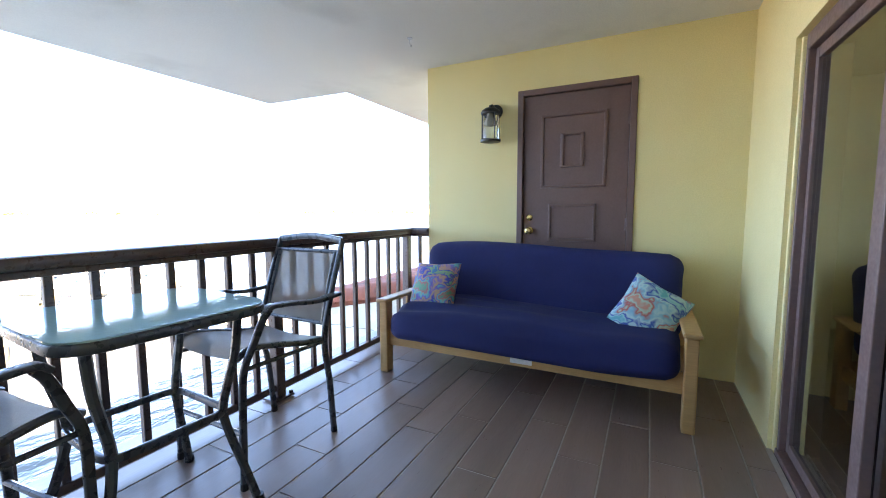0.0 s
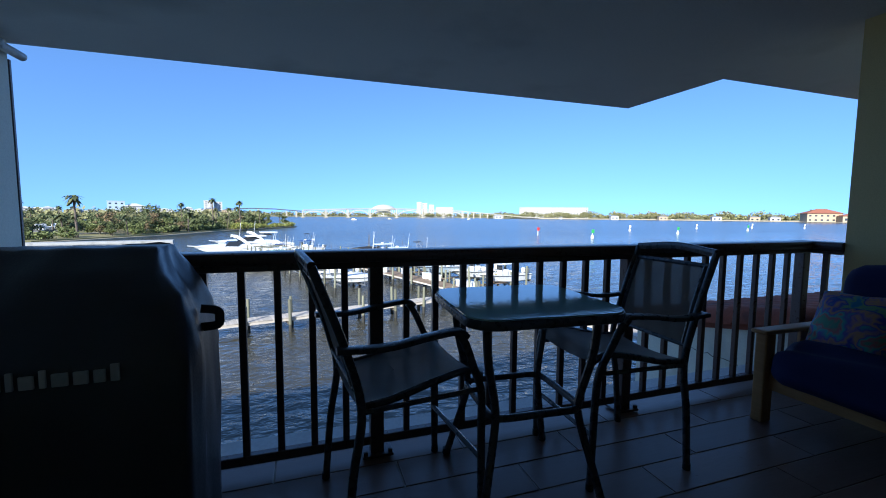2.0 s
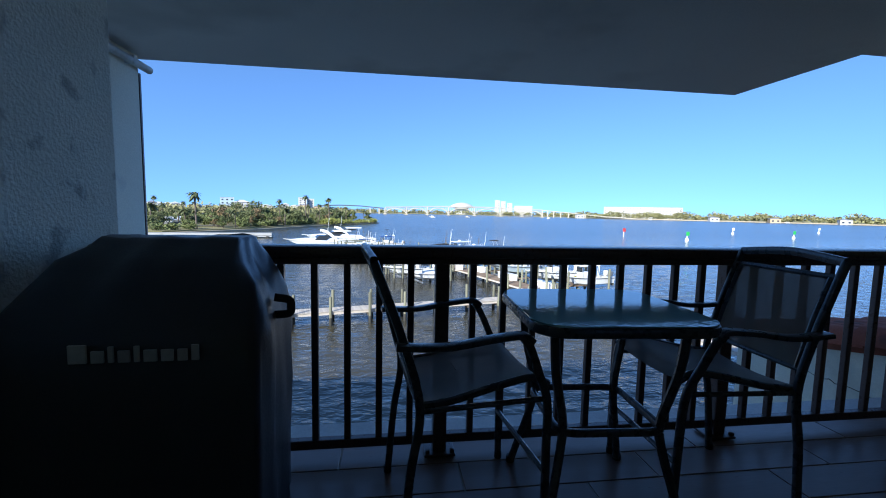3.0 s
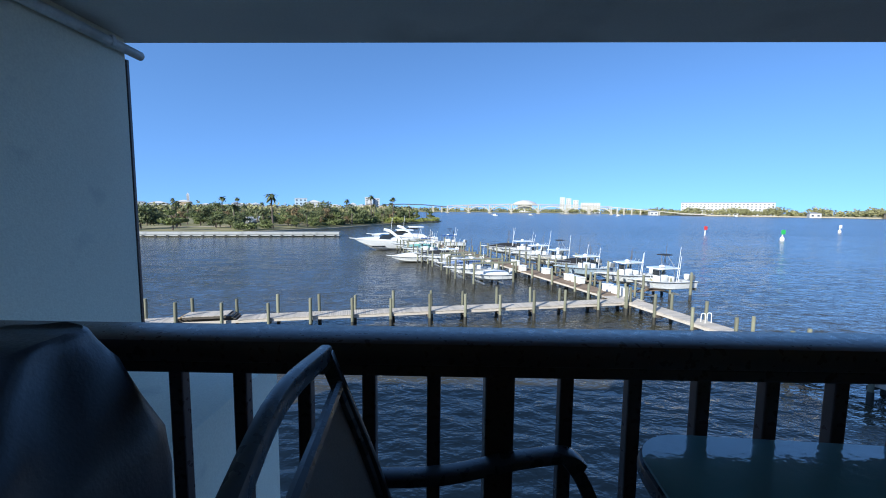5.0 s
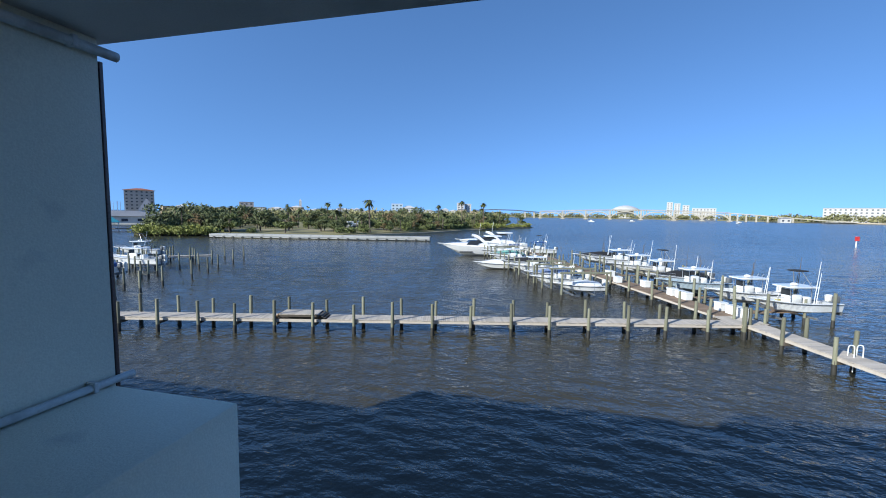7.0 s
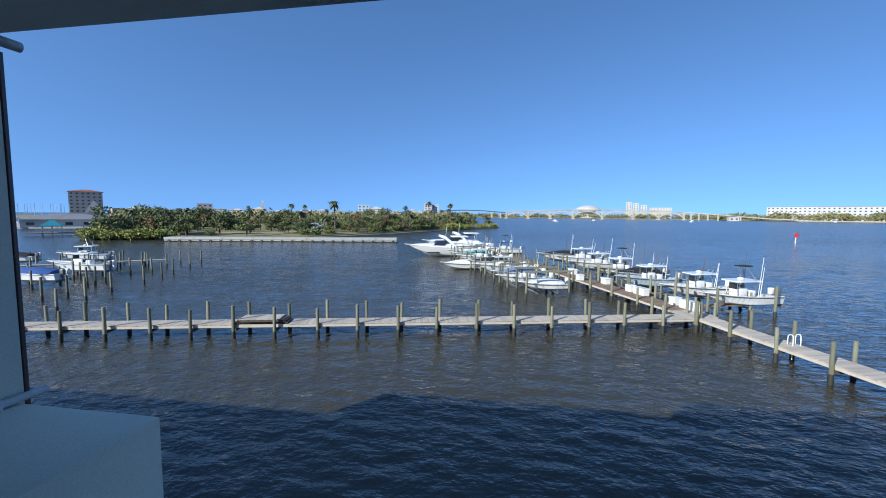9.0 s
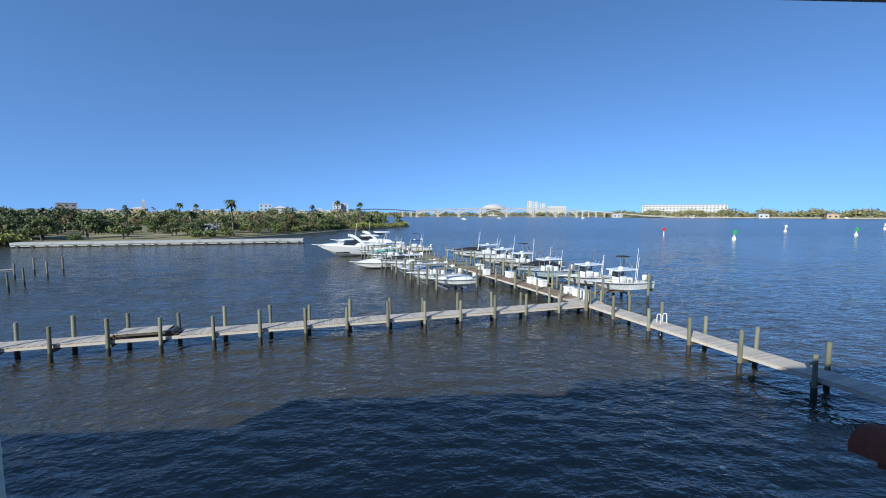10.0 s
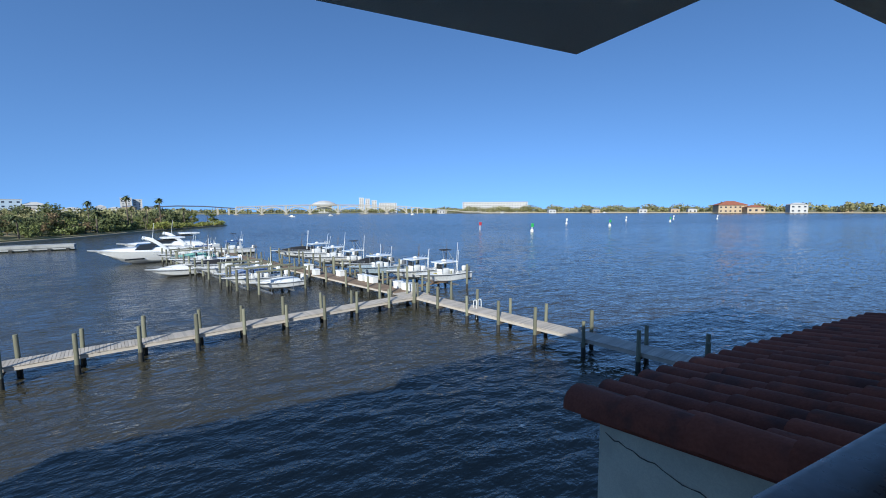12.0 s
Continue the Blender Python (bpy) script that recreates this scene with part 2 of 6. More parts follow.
GEL_BLUE = material("pale_blue_gelcoat", (0.50, 0.60, 0.66), (0.47, 0.57, 0.63), 0.22, scale=1, fine=8, coat=0.3)
GEL_TAN = material("tan_gelcoat", (0.60, 0.55, 0.43), rough=0.3, scale=1, coat=0.3)
BOAT_GLASS = material("tinted_windscreen", (0.03, 0.035, 0.04), rough=0.08)
BLUE_CANVAS = material("blue_canvas", (0.028, 0.09, 0.30), rough=0.8, scale=4, bump=0.2)
PALE_CANVAS = material("pale_blue_canvas", (0.22, 0.30, 0.50), rough=0.8, scale=4, bump=0.2)
GREEN_CANVAS = material("sea_green_canvas", (0.22, 0.48, 0.40), rough=0.8, scale=4, bump=0.2)
BLACK_CANVAS = material("black_canvas", (0.020, 0.020, 0.022), rough=0.8, scale=4, bump=0.2)
ENGINE_GREY = material("outboard_grey", (0.16, 0.17, 0.18), rough=0.3, scale=4)
PAINT_YELLOW = material("yellow_decal", (0.70, 0.55, 0.04), rough=0.4)
PAINT_TEAL = material("teal_decal", (0.04, 0.40, 0.50), rough=0.4)
ALLOY = material("alloy_tube", (0.6, 0.61, 0.62), rough=0.3, metal=0.8)
CONCRETE = material("seawall_concrete", (0.46, 0.46, 0.43), (0.38, 0.38, 0.36), 0.85, scale=0.6, fine=6, bump=0.3, depth=0.02, stain=(0.24, 0.24, 0.22), stain_scale=0.6)
GRASS = material("park_grass", (0.19, 0.19, 0.07), (0.28, 0.24, 0.12), 0.95, scale=0.05, fine=1.0, bump=0.3, depth=0.05)
SAND = material("sand_path", (0.48, 0.40, 0.27), rough=0.95, scale=0.3)
BARK = material("bark", (0.16, 0.125, 0.095), (0.11, 0.088, 0.068), 0.9, scale=4, fine=20, bump=0.5, depth=0.02)
LEAF_OAK = material("oak_leaves", (0.135, 0.155, 0.055), (0.085, 0.105, 0.038), 0.7, scale=0.6, fine=5, by_island=0.4)
LEAF_GREEN = material("broad_leaves", (0.17, 0.195, 0.055), (0.11, 0.135, 0.038), 0.65, scale=0.6, fine=5, by_island=0.4)
LEAF_BROWN = material("thin_russet_leaves", (0.26, 0.18, 0.085), (0.18, 0.13, 0.065), 0.8, scale=0.6, fine=5, by_island=0.4)
LEAF_MANGROVE = material("mangrove_leaves", (0.31, 0.32, 0.07), (0.21, 0.23, 0.05), 0.6, scale=0.5, fine=5, by_island=0.35)
LEAF_PALM = material("palm_fronds", (0.13, 0.145, 0.055), (0.085, 0.10, 0.036), 0.6, scale=1, fine=5, by_island=0.3)
FAR_WOOD = material("far_woods", (0.19, 0.20, 0.085), (0.26, 0.24, 0.11), 0.9, scale=0.02, fine=0.2, by_island=0.35)
BRIDGE_WHITE = material("bridge_concrete", (0.47, 0.43, 0.35), (0.40, 0.37, 0.30), 0.85, scale=0.05, fine=0.6)
BRIDGE_DARK = material("bridge_steel", (0.10, 0.12, 0.16), rough=0.7)
HOUSE_WHITE = material("white_render", (0.58, 0.57, 0.54), (0.50, 0.49, 0.47), 0.85, scale=0.1, fine=1)
HOUSE_GREY = material("grey_render", (0.44, 0.40, 0.38), (0.38, 0.345, 0.33), 0.85, scale=0.1, fine=1)
HOUSE_TAN = material("tan_render", (0.52, 0.40, 0.26), (0.45, 0.34, 0.22), 0.85, scale=0.1, fine=1)
ROOF_RED = material("red_tile_roof", (0.36, 0.13, 0.07), (0.28, 0.10, 0.06), 0.85, scale=0.2, fine=2)
ROOF_TEAL = material("teal_metal_roof", (0.05, 0.28, 0.36), (0.04, 0.23, 0.30), 0.5, scale=0.5, fine=4)
ROOF_GREY = material("grey_shingle_roof", (0.26, 0.27, 0.30), (0.20, 0.21, 0.24), 0.85, scale=0.2, fine=2)
WINDOW_DARK = material("dark_window_glass", (0.04, 0.05, 0.07), rough=0.12)
PAINT_RED = material("red_marker_paint", (0.55, 0.04, 0.04), rough=0.5)
PAINT_GREEN = material("green_marker_paint", (0.05, 0.45, 0.10), rough=0.5)
PRINT_DARK = print_material("reef_print", ((0.02, 0.03, 0.25), (0.04, 0.20, 0.35), (0.20, 0.38, 0.16), (0.03, 0.05, 0.35), (0.50, 0.30, 0.14), (0.12, 0.10, 0.40), (0.08, 0.42, 0.36), (0.45, 0.12, 0.14), (0.10, 0.30, 0.20)), 8.0)
PRINT_LIGHT = print_material("turtle_print", ((0.05, 0.30, 0.22), (0.10, 0.45, 0.50), (0.30, 0.62, 0.62), (0.03, 0.08, 0.38), (0.45, 0.68, 0.66), (0.20, 0.50, 0.60), (0.60, 0.12, 0.10), (0.40, 0.66, 0.50), (0.65, 0.30, 0.22)), 7.5)
WATER = water_material()

# ---- shape helpers ----
def box(bm, lo, hi, bevel=0.0, turn=None):
    """An upright box from corner to corner, its edges rounded, optionally turned by a matrix."""
    made = bmesh.ops.create_cube(bm, size=1)["verts"]
    for v in made:
        v.co = Vector([(lo[i] + hi[i]) / 2 + v.co[i] * (hi[i] - lo[i]) for i in range(3)])
    if bevel:
        edges = list({e for v in made for e in v.link_edges})
        made = bmesh.ops.bevel(bm, geom=edges, offset=bevel, segments=2, affect="EDGES", profile=0.5)["verts"]
    if turn is not None:
        bmesh.ops.transform(bm, matrix=turn, verts=made)
    return bm


def boxed(*boxes, bevel=0.0):
    bm = bmesh.new()
    for lo, hi in boxes:
        box(bm, lo, hi, bevel)
    return bm


def prism(bm, outline, z0, z1):
    """A flat shape of any outline, from z0 up to z1."""
    low = [bm.verts.new((x, y, z0)) for x, y in outline]
    high = [bm.verts.new((x, y, z1)) for x, y in outline]
    n = len(outline)
    bm.faces.new(high)
    bm.faces.new(low[::-1])
    for i in range(n):
        bm.faces.new((low[i], low[(i + 1) % n], high[(i + 1) % n], high[i]))
    return bm


def rounded(w, h, r, n=6):
    """The outline of a rectangle w by h about the origin, with round corners."""
    out = []
    for cx, cy, a in ((w / 2 - r, h / 2 - r, 0), (-w / 2 + r, h / 2 - r, 90), (-w / 2 + r, -h / 2 + r, 180), (w / 2 - r, -h / 2 + r, 270)):
        out += [(cx + r * math.cos(radians(a + 90 * i / n)), cy + r * math.sin(radians(a + 90 * i / n))) for i in range(n + 1)]
    return out


def spline(points, steps=5):
    """A smooth line through the points."""
    p = [Vector(q) for q in points]
    p = [2 * p[0] - p[1]] + p + [2 * p[-1] - p[-2]]
    out = []
    for i in range(1, len(p) - 2):
        for k in range(steps):
            t = k / steps
            out.append(0.5 * (2 * p[i] + (p[i + 1] - p[i - 1]) * t + (2 * p[i - 1] - 5 * p[i] + 4 * p[i + 1] - p[i + 2]) * t * t + (3 * p[i] - p[i - 1] - 3 * p[i + 1] + p[i + 2]) * t ** 3))
    return out + [p[-2]]


def tube(bm, points, w, h=None, sides=8, closed=False, up=(0, 0, 1)):
    """A bar along a line: round (w: radius; a list for a taper) or, with h, flat and rounded (w by h)."""
    pts = [Vector(q) for q in points]
    n, rings = len(pts), []
    for i, q in enumerate(pts):
        before, after = (pts[i - 1], pts[(i + 1) % n]) if closed else (pts[max(i - 1, 0)], pts[min(i + 1, n - 1)])
        along = (after - before).normalized()
        u = Vector(up) - along * along.dot(Vector(up))
        u = u.normalized() if u.length > 0.05 else along.orthogonal().normalized()
        s = along.cross(u)
        radius = w[i] if isinstance(w, (list, tuple)) else w
        if h is None:
            ring = [q + radius * (math.cos(2 * math.pi * k / sides) * s + math.sin(2 * math.pi * k / sides) * u) for k in range(sides)]
        else:
            ring = [q + a * s + b * u for a, b in rounded(radius, h, min(radius, h) * 0.3, 2)]
        rings.append([bm.verts.new(c) for c in ring])
    m = len(rings[0])
    for i in range(n if closed else n - 1):
        a, b = rings[i], rings[(i + 1) % n]
        for k in range(m):
            bm.faces.new((a[k], a[(k + 1) % m], b[(k + 1) % m], b[k]))
    if not closed:
        bm.faces.new(rings[0][::-1])
        bm.faces.new(rings[-1])
    return bm


def lathe(bm, profile, centre, sides=20):
    """A round body about an upright axis, from (radius, height) pairs."""
    rings = [[bm.verts.new((centre[0] + r * math.cos(2 * math.pi * k / sides), centre[1] + r * math.sin(2 * math.pi * k / sides), centre[2] + z)) for k in range(sides)] for r, z in profile]
    for a, b in zip(rings, rings[1:]):
        for k in range(sides):
            bm.faces.new((a[k], a[(k + 1) % sides], b[(k + 1) % sides], b[k]))
    bm.faces.new(rings[0][::-1])
    bm.faces.new(rings[-1])
    return bm


def loft(bm, rings, caps=True):
    rows = [[bm.verts.new(c) for c in ring] for ring in rings]
    m = len(rows[0])
    for a, b in zip(rows, rows[1:]):
        for k in range(m):
            bm.faces.new((a[k], a[(k + 1) % m], b[(k + 1) % m], b[k]))
    if caps:
        bm.faces.new(rows[0][::-1])
        bm.faces.new(rows[-1])
    return bm


def cushion(bm, size, r, cuts=14, wrinkle=0.0, turn=None, seed=0.0, bend=None):
    """A soft block with round edges and an uneven surface."""
    made = bmesh.ops.create_cube(bm, size=2)["verts"]
    grown = bmesh.ops.subdivide_edges(bm, edges=list({e for v in made for e in v.link_edges}), cuts=cuts, use_grid_fill=True)
    made = list({v for f in bm.faces for v in f.verts})
    for v in made:
        p = Vector([v.co[i] * size[i] / 2 for i in range(3)])
        inner = Vector([max(-size[i] / 2 + r, min(size[i] / 2 - r, p[i])) for i in range(3)])
        d = p - inner
        q = inner + (d.normalized() * r if d.length > 1e-6 else d)
        if wrinkle:
            k = noise.noise(Vector((q.x * 3.0 + seed, q.y * 1.6, q.z * 5.0))) + 0.5 * noise.noise(Vector((q.x * 9 + seed, q.y * 3.0, q.z * 13.0)))
            q += (d.normalized() if d.length > 1e-6 else Vector((0, 0, 1))) * wrinkle * k
        v.co = bend(q) if bend else q
    if turn is not None:
        bmesh.ops.transform(bm, matrix=turn, verts=made)
    return bm


def shape(bm, name, mat, smooth=False):
    bmesh.ops.recalc_face_normals(bm, faces=bm.faces)
    me = bpy.data.meshes.new(name)
    bm.to_mesh(me)
    bm.free()
    me.materials.append(mat)
    if smooth:
        me.shade_smooth()
        me.set_sharp_from_angle(angle=radians(38))
    return me


def part(name, bm, mat, parent=None, label="", smooth=False, at=None):
    """One mesh object, under a thing or a part."""
    ob = new(name, shape(bm, name, mat, smooth))
    if at is not None:
        ob.matrix_basis = at
    if parent is not None:
        ob.parent = parent
    return tagged(ob, label)


def thing(name, label, category, at=None, group="", kind=""):
    ob = new(name)
    ob.empty_display_size = 0.1
    if at is not None:
        ob.matrix_basis = at
    return tagged(ob, label, category, group, kind)


def piece(name, mesh, parent, at):
    ob = new(name, mesh)
    ob.parent, ob.matrix_basis = parent, at
    return ob


def structure(name, bm, mat, label="", category="", smooth=False):
    return tagged(part(name, bm, mat, smooth=smooth), label, category, kind="structure")

# ---- setting: the balcony and the building round it ----
CEIL, WALL_X, WATER_Z = 2.435, 3.585, -7.0
structure("ceiling", prism(bmesh.new(), [(-6, -0.3), (9.4, -0.3), (9.4, 3.62), (3.83, 3.62), (3.785, 4.735), (-1.78, 4.80), (-6, 4.87)], CEIL, 2.70), CEILING,
          "grey-white painted concrete slab ceiling with a notched edge", "ceiling")
wall_east = structure("wall_east", boxed(((WALL_X, 0.12, -0.05), (WALL_X + 0.15, 0.815, CEIL)), ((WALL_X, 1.645, -0.05), (WALL_X + 0.15, 2.50, CEIL)), ((WALL_X, 0.815, 2.105), (WALL_X + 0.15, 1.645, CEIL))), YELLOW,
                      "yellow painted stucco wall with a brown door", "wall")
structure("wall_closet", boxed(((WALL_X + 0.15, 2.35, -0.3), (5.6, 2.497, CEIL)), ((5.6, -0.08, -0.3), (5.75, 2.50, CEIL))), YELLOW, "yellow stucco side wall of the closet", "wall")
structure("wall_south", boxed(((2.72, -0.08, -0.05), (5.6, 0.12, CEIL)), ((-1.2, -0.08, -0.05), (0.10, 0.12, CEIL)), ((0.10, -0.08, 1.95), (2.72, 0.12, CEIL))), YELLOW,
          "yellow stucco wall round the sliding glass door", "wall")
structure("wall_west", boxed(((-1.30, 0.12, -0.2), (-0.96, 2.89, CEIL)), ((-2.04, 2.70, -0.2), (-1.30, 2.887, CEIL)), bevel=0.012), PIER_STUCCO, "weathered rough cream stucco wall beside the grill", "wall")
fin = structure("wall_fin", boxed(((-2.04, 2.89, WATER_Z - 1), (-1.84, 4.725, CEIL)), bevel=0.008), WHITE_STUCCO, "pale stucco fin wall beyond the railing", "wall")
part("edge_strip", boxed(((-2.045, 4.727, -3.0), (-1.835, 4.75, 2.30)), bevel=0.003), RAIL_BROWN, fin, "dark edge strip")
ledge = structure("ledge", boxed(((-1.838, 2.89, WATER_Z - 1), (-0.83, 4.67, 0.215)), bevel=0.012), WHITE_STUCCO, "white stucco ledge of the storey below", "ledge", smooth=True)
structure("floor_slab", boxed(((-1.2, 0.10, -0.22), (3.74, 2.99, -0.0035))), GROUT, "concrete balcony slab under the tiles", "floor")
structure("slab_edge", boxed(((-0.955, 2.82, -0.24), (3.74, 3.05, 0.006)), bevel=0.006), WHITE_EDGE, "white painted slab edge outside the railing", "trim")
structure("facade_below", boxed(((-0.82, 2.45, WATER_Z - 1), (3.74, 2.95, -0.24))), CREAM, "cream facade of the storeys below", "facade")
# unseen building masses, stepped and sized to cast the shadow on the water
structure("building_wing", boxed(((8.70, -12, WATER_Z - 1), (24, 4.30, 5.6)), ((-5.5, -12, 2.705), (8.70, 3.5, 5.6))), CREAM, "unseen cream wing and upper storeys added to shade the water", "building")
structure("building_left", boxed(((-17, -12, WATER_Z - 1), (-6.0, 4.72, 3.8)), ((-6.0, -12, 2.705), (-5.51, 4.5, 3.8)), ((-5.505, 3.502, 2.705), (-1.5, 4.5, 3.8)), ((-45, -12, WATER_Z - 1), (-17.01, 4.7, 2.2)), ((-6.0, -12, WATER_Z - 1), (-1.98, 2.68, 2.43))), CREAM, "unseen cream building blocks on the left added to shade the water", "building")
# the dim room behind the glass
structure("room_floor", boxed(((-1.2, -4.6, -0.25), (5.6, 0.098, -0.02))), CARPET, "dark floor inside the room", "floor")
structure("room_ceiling", boxed(((-1.2, -4.8, 2.432), (5.75, -0.302, 2.70))), DARK_ROOM, "plain ceiling of the dim room", "ceiling")
structure("room_walls", boxed(((-1.2, -4.8, -0.25), (5.75, -4.6, 2.43)), ((5.602, -4.6, -0.25), (5.752, -0.085, 2.43)), ((-1.2, -4.6, -0.25), (-1.05, -0.085, 2.43))), DARK_ROOM, "plain interior walls of the dim room", "wall")

# tile-capped parapet beyond the railing
parapet = structure("parapet", bmesh.new(), CREAM, "cream stucco parapet wall with a long crack", "wall")
bm = bmesh.new()
ROOF_RISE = 0.205
def roof_z(y):
    return 0.055 + ROOF_RISE * (4.68 - y)
loft(bm, [[(x, 2.405, -7.9), (x, 4.40, -7.9), (x, 4.40, roof_z(4.40) - 0.13), (x, 2.405, roof_z(2.405) - 0.13)] for x in (3.75, 8.69)])
part("wall_body", bm, CREAM, parapet)
bm = bmesh.new()
jag = random.Random(2)
crack = [(3.748, 4.34 - 0.05 * i + jag.uniform(-0.012, 0.012), -0.075 - 0.0012 * i + jag.uniform(-0.012, 0.012)) for i in range(27)]
tube(bm, crack, [jag.uniform(0.0012, 0.0045) for i in range(27)], sides=5)
part("crack", bm, BEAM_WOOD, parapet, "dark jagged crack")

# railing
RAIL_Y, TURN_X = 2.74, 3.63
railing = thing("railing", "dark brown wooden balcony railing with square balusters", "railing", kind="structure")
cap = bmesh.new()
tube(cap, [(-0.958, RAIL_Y, 0.992), (TURN_X, RAIL_Y, 0.992)], 0.135, 0.055)
part("cap_rail", cap, RAIL_BROWN, railing, smooth=True)
part("fascia", boxed(((-0.958, RAIL_Y - 0.048, 0.936), (TURN_X + 0.02, RAIL_Y + 0.048, 0.966)), bevel=0.006), RAIL_BROWN, railing)
part("bottom_rail", boxed(((-0.958, RAIL_Y - 0.022, 0.055), (TURN_X, RAIL_Y + 0.022, 0.098)), bevel=0.005), RAIL_BROWN, railing)
part("return_cap", tube(bmesh.new(), [(TURN_X, RAIL_Y + 0.06, 0.9935), (TURN_X, 2.505, 0.9935)], 0.133, 0.054), RAIL_BROWN, railing, smooth=True)
part("return_fascia", boxed(((TURN_X - 0.045, 2.505, 0.937), (TURN_X + 0.045, RAIL_Y - 0.05, 0.9655)), bevel=0.006), RAIL_BROWN, railing)
part("return_bottom_rail", boxed(((TURN_X - 0.02, 2.505, 0.056), (TURN_X + 0.02, RAIL_Y - 0.04, 0.097)), bevel=0.005), RAIL_BROWN, railing)
baluster = shape(boxed(((-0.0155, -0.0155, 0.09), (0.0155, 0.0155, 0.942)), bevel=0.004), "baluster", RAIL_BROWN)
post = shape(boxed(((-0.033, -0.033, 0.0), (0.033, 0.033, 0.938)), bevel=0.006), "post", RAIL_BROWN)
plate = shape(boxed(((-0.075, -0.06, 0.0), (0.075, 0.06, 0.012)), ((-0.07, -0.055, 0.012), (-0.05, -0.035, 0.03)), ((0.05, -0.055, 0.012), (0.07, -0.035, 0.03)), bevel=0.003), "base_plate", RAIL_BROWN)
POSTS = (0.517, 2.03, 3.585)
for x in POSTS:
    ob = piece("post", post, railing, pose(x, RAIL_Y, 0.006))
    piece("base_plate", plate, ob, pose(0, 0, 0))
for start, end in ((-0.95, POSTS[0]), (POSTS[0], POSTS[1]), (POSTS[1], POSTS[2])):
    count = round((end - start) / 0.1535)
    for i in range(1, count):
        piece("baluster", baluster, railing, pose(start + (end - start) * i / count, RAIL_Y, 0))
for y in (2.62,):
    piece("baluster", baluster, railing, pose(TURN_X, y, 0))

# pipes along the fin wall
for z, name, label in ((2.352, "conduit", "white pipe under the ceiling edge"), (0.248, "drain_pipe", "white pipe along the foot of the fin wall")):
    pipe = thing(name, label, "pipe", kind="structure")
    part("pipe", tube(bmesh.new(), [(-1.798, 2.93, z), (-1.798, 4.81, z - 0.004)], 0.031 if z > 1 else 0.025, sides=12), PVC, pipe, smooth=True)
    for y in (3.3, 3.95, 4.55):
        part("clip", boxed(((-1.841, y - 0.015, z - 0.034), (-1.766, y + 0.015, z + 0.034)), bevel=0.006), PVC, pipe)
tagged(part("downspout", boxed(((8.56, 4.302, 0.02), (8.70, 4.42, CEIL)), bevel=0.01), RAIL_BROWN), "dark brown downspout at the wing's corner", "downspout", kind="structure")

# storage door in the yellow wall
door_1 = thing("door_1", "closed brown panelled storage door with brass lock", "door", kind="structure")
part("door_frame", boxed(((WALL_X - 0.012, 0.79, 0.0), (WALL_X + 0.11, 0.835, 2.13)), ((WALL_X - 0.012, 1.622, 0.0), (WALL_X + 0.11, 1.667, 2.13)), ((WALL_X - 0.012, 0.835, 2.085), (WALL_X + 0.11, 1.622, 2.13)), bevel=0.004), DOOR_BROWN, door_1)
slab = part("door_leaf", boxed(((WALL_X + 0.022, 0.838, 0.01), (WALL_X + 0.065, 1.619, 2.082)), bevel=0.003), DOOR_BROWN, door_1)
def moulding(y0, y1, z0, z1):
    bm = bmesh.new()
    x = WALL_X + 0.020
    tube(bm, [(x, y0, z0), (x, y1, z0), (x, y1, z1), (x, y0, z1)], 0.032, 0.024, closed=True, up=(1, 0, 0))
    part("moulding", bm, DOOR_BROWN, slab, smooth=True)
moulding(1.00, 1.47, 1.365, 1.915)
moulding(1.165, 1.315, 1.52, 1.765)
moulding(1.065, 1.405, 0.945, 1.215)
moulding(1.065, 1.405, 0.25, 0.75)
for y, z, r in ((1.565, 1.118, 0.026), (1.565, 1.012, 0.030)):
    bm = bmesh.new()
    profile = [(r, 0), (r, 0.008), (0.012, 0.012), (0.012, 0.035), (0.026, 0.042), (0.030, 0.056), (0.022, 0.068), (0.004, 0.072)] if z < 1.1 else [(r, 0), (r, 0.010), (0.017, 0.016), (0.016, 0.022), (0.004, 0.023)]
    lathe(bm, profile, (0, 0, 0))
    part("door_knob" if z < 1.1 else "deadbolt", bm, BRASS, slab, "brass knob" if z < 1.1 else "brass deadbolt", True, pose(WALL_X + 0.021, y, z, 0, -90, 0))
for z in (0.3, 1.07, 1.85):
    part("hinge", tube(bmesh.new(), [(WALL_X + 0.016, 0.839, z - 0.045), (WALL_X + 0.016, 0.839, z + 0.045)], 0.008), DOOR_BROWN, door_1)

# sliding glass door
slider = thing("door_2", "brown aluminium sliding glass door, partly open", "sliding door", kind="structure")
FX0, FX1, FZ = 0.10, 2.72, 1.95
part("outer_frame", boxed(((FX1 - 0.055, -0.07, 0.0), (FX1 - 0.026, 0.088, FZ - 0.05)), ((FX0, -0.07, 0.0), (FX0 + 0.05, 0.05, FZ - 0.05)), ((FX0, -0.07, FZ - 0.07), (FX1 - 0.026, 0.088, FZ)), ((FX0, -0.07, -0.012), (FX1 - 0.026, 0.095, 0.022)), bevel=0.004), FRAME_BROWN, slider)
part("jamb_cover", boxed(((FX1 - 0.024, -0.07, 0.0), (FX1 + 0.002, 0.10, FZ - 0.002)), bevel=0.004), YELLOW, slider, "yellow painted reveal")
part("track", boxed(((FX0 + 0.05, 0.012, 0.022), (FX1 - 0.06, 0.02, 0.034)), ((FX0 + 0.05, -0.03, 0.022), (FX1 - 0.06, -0.022, 0.034))), ALLOY, slider, "bright aluminium track")
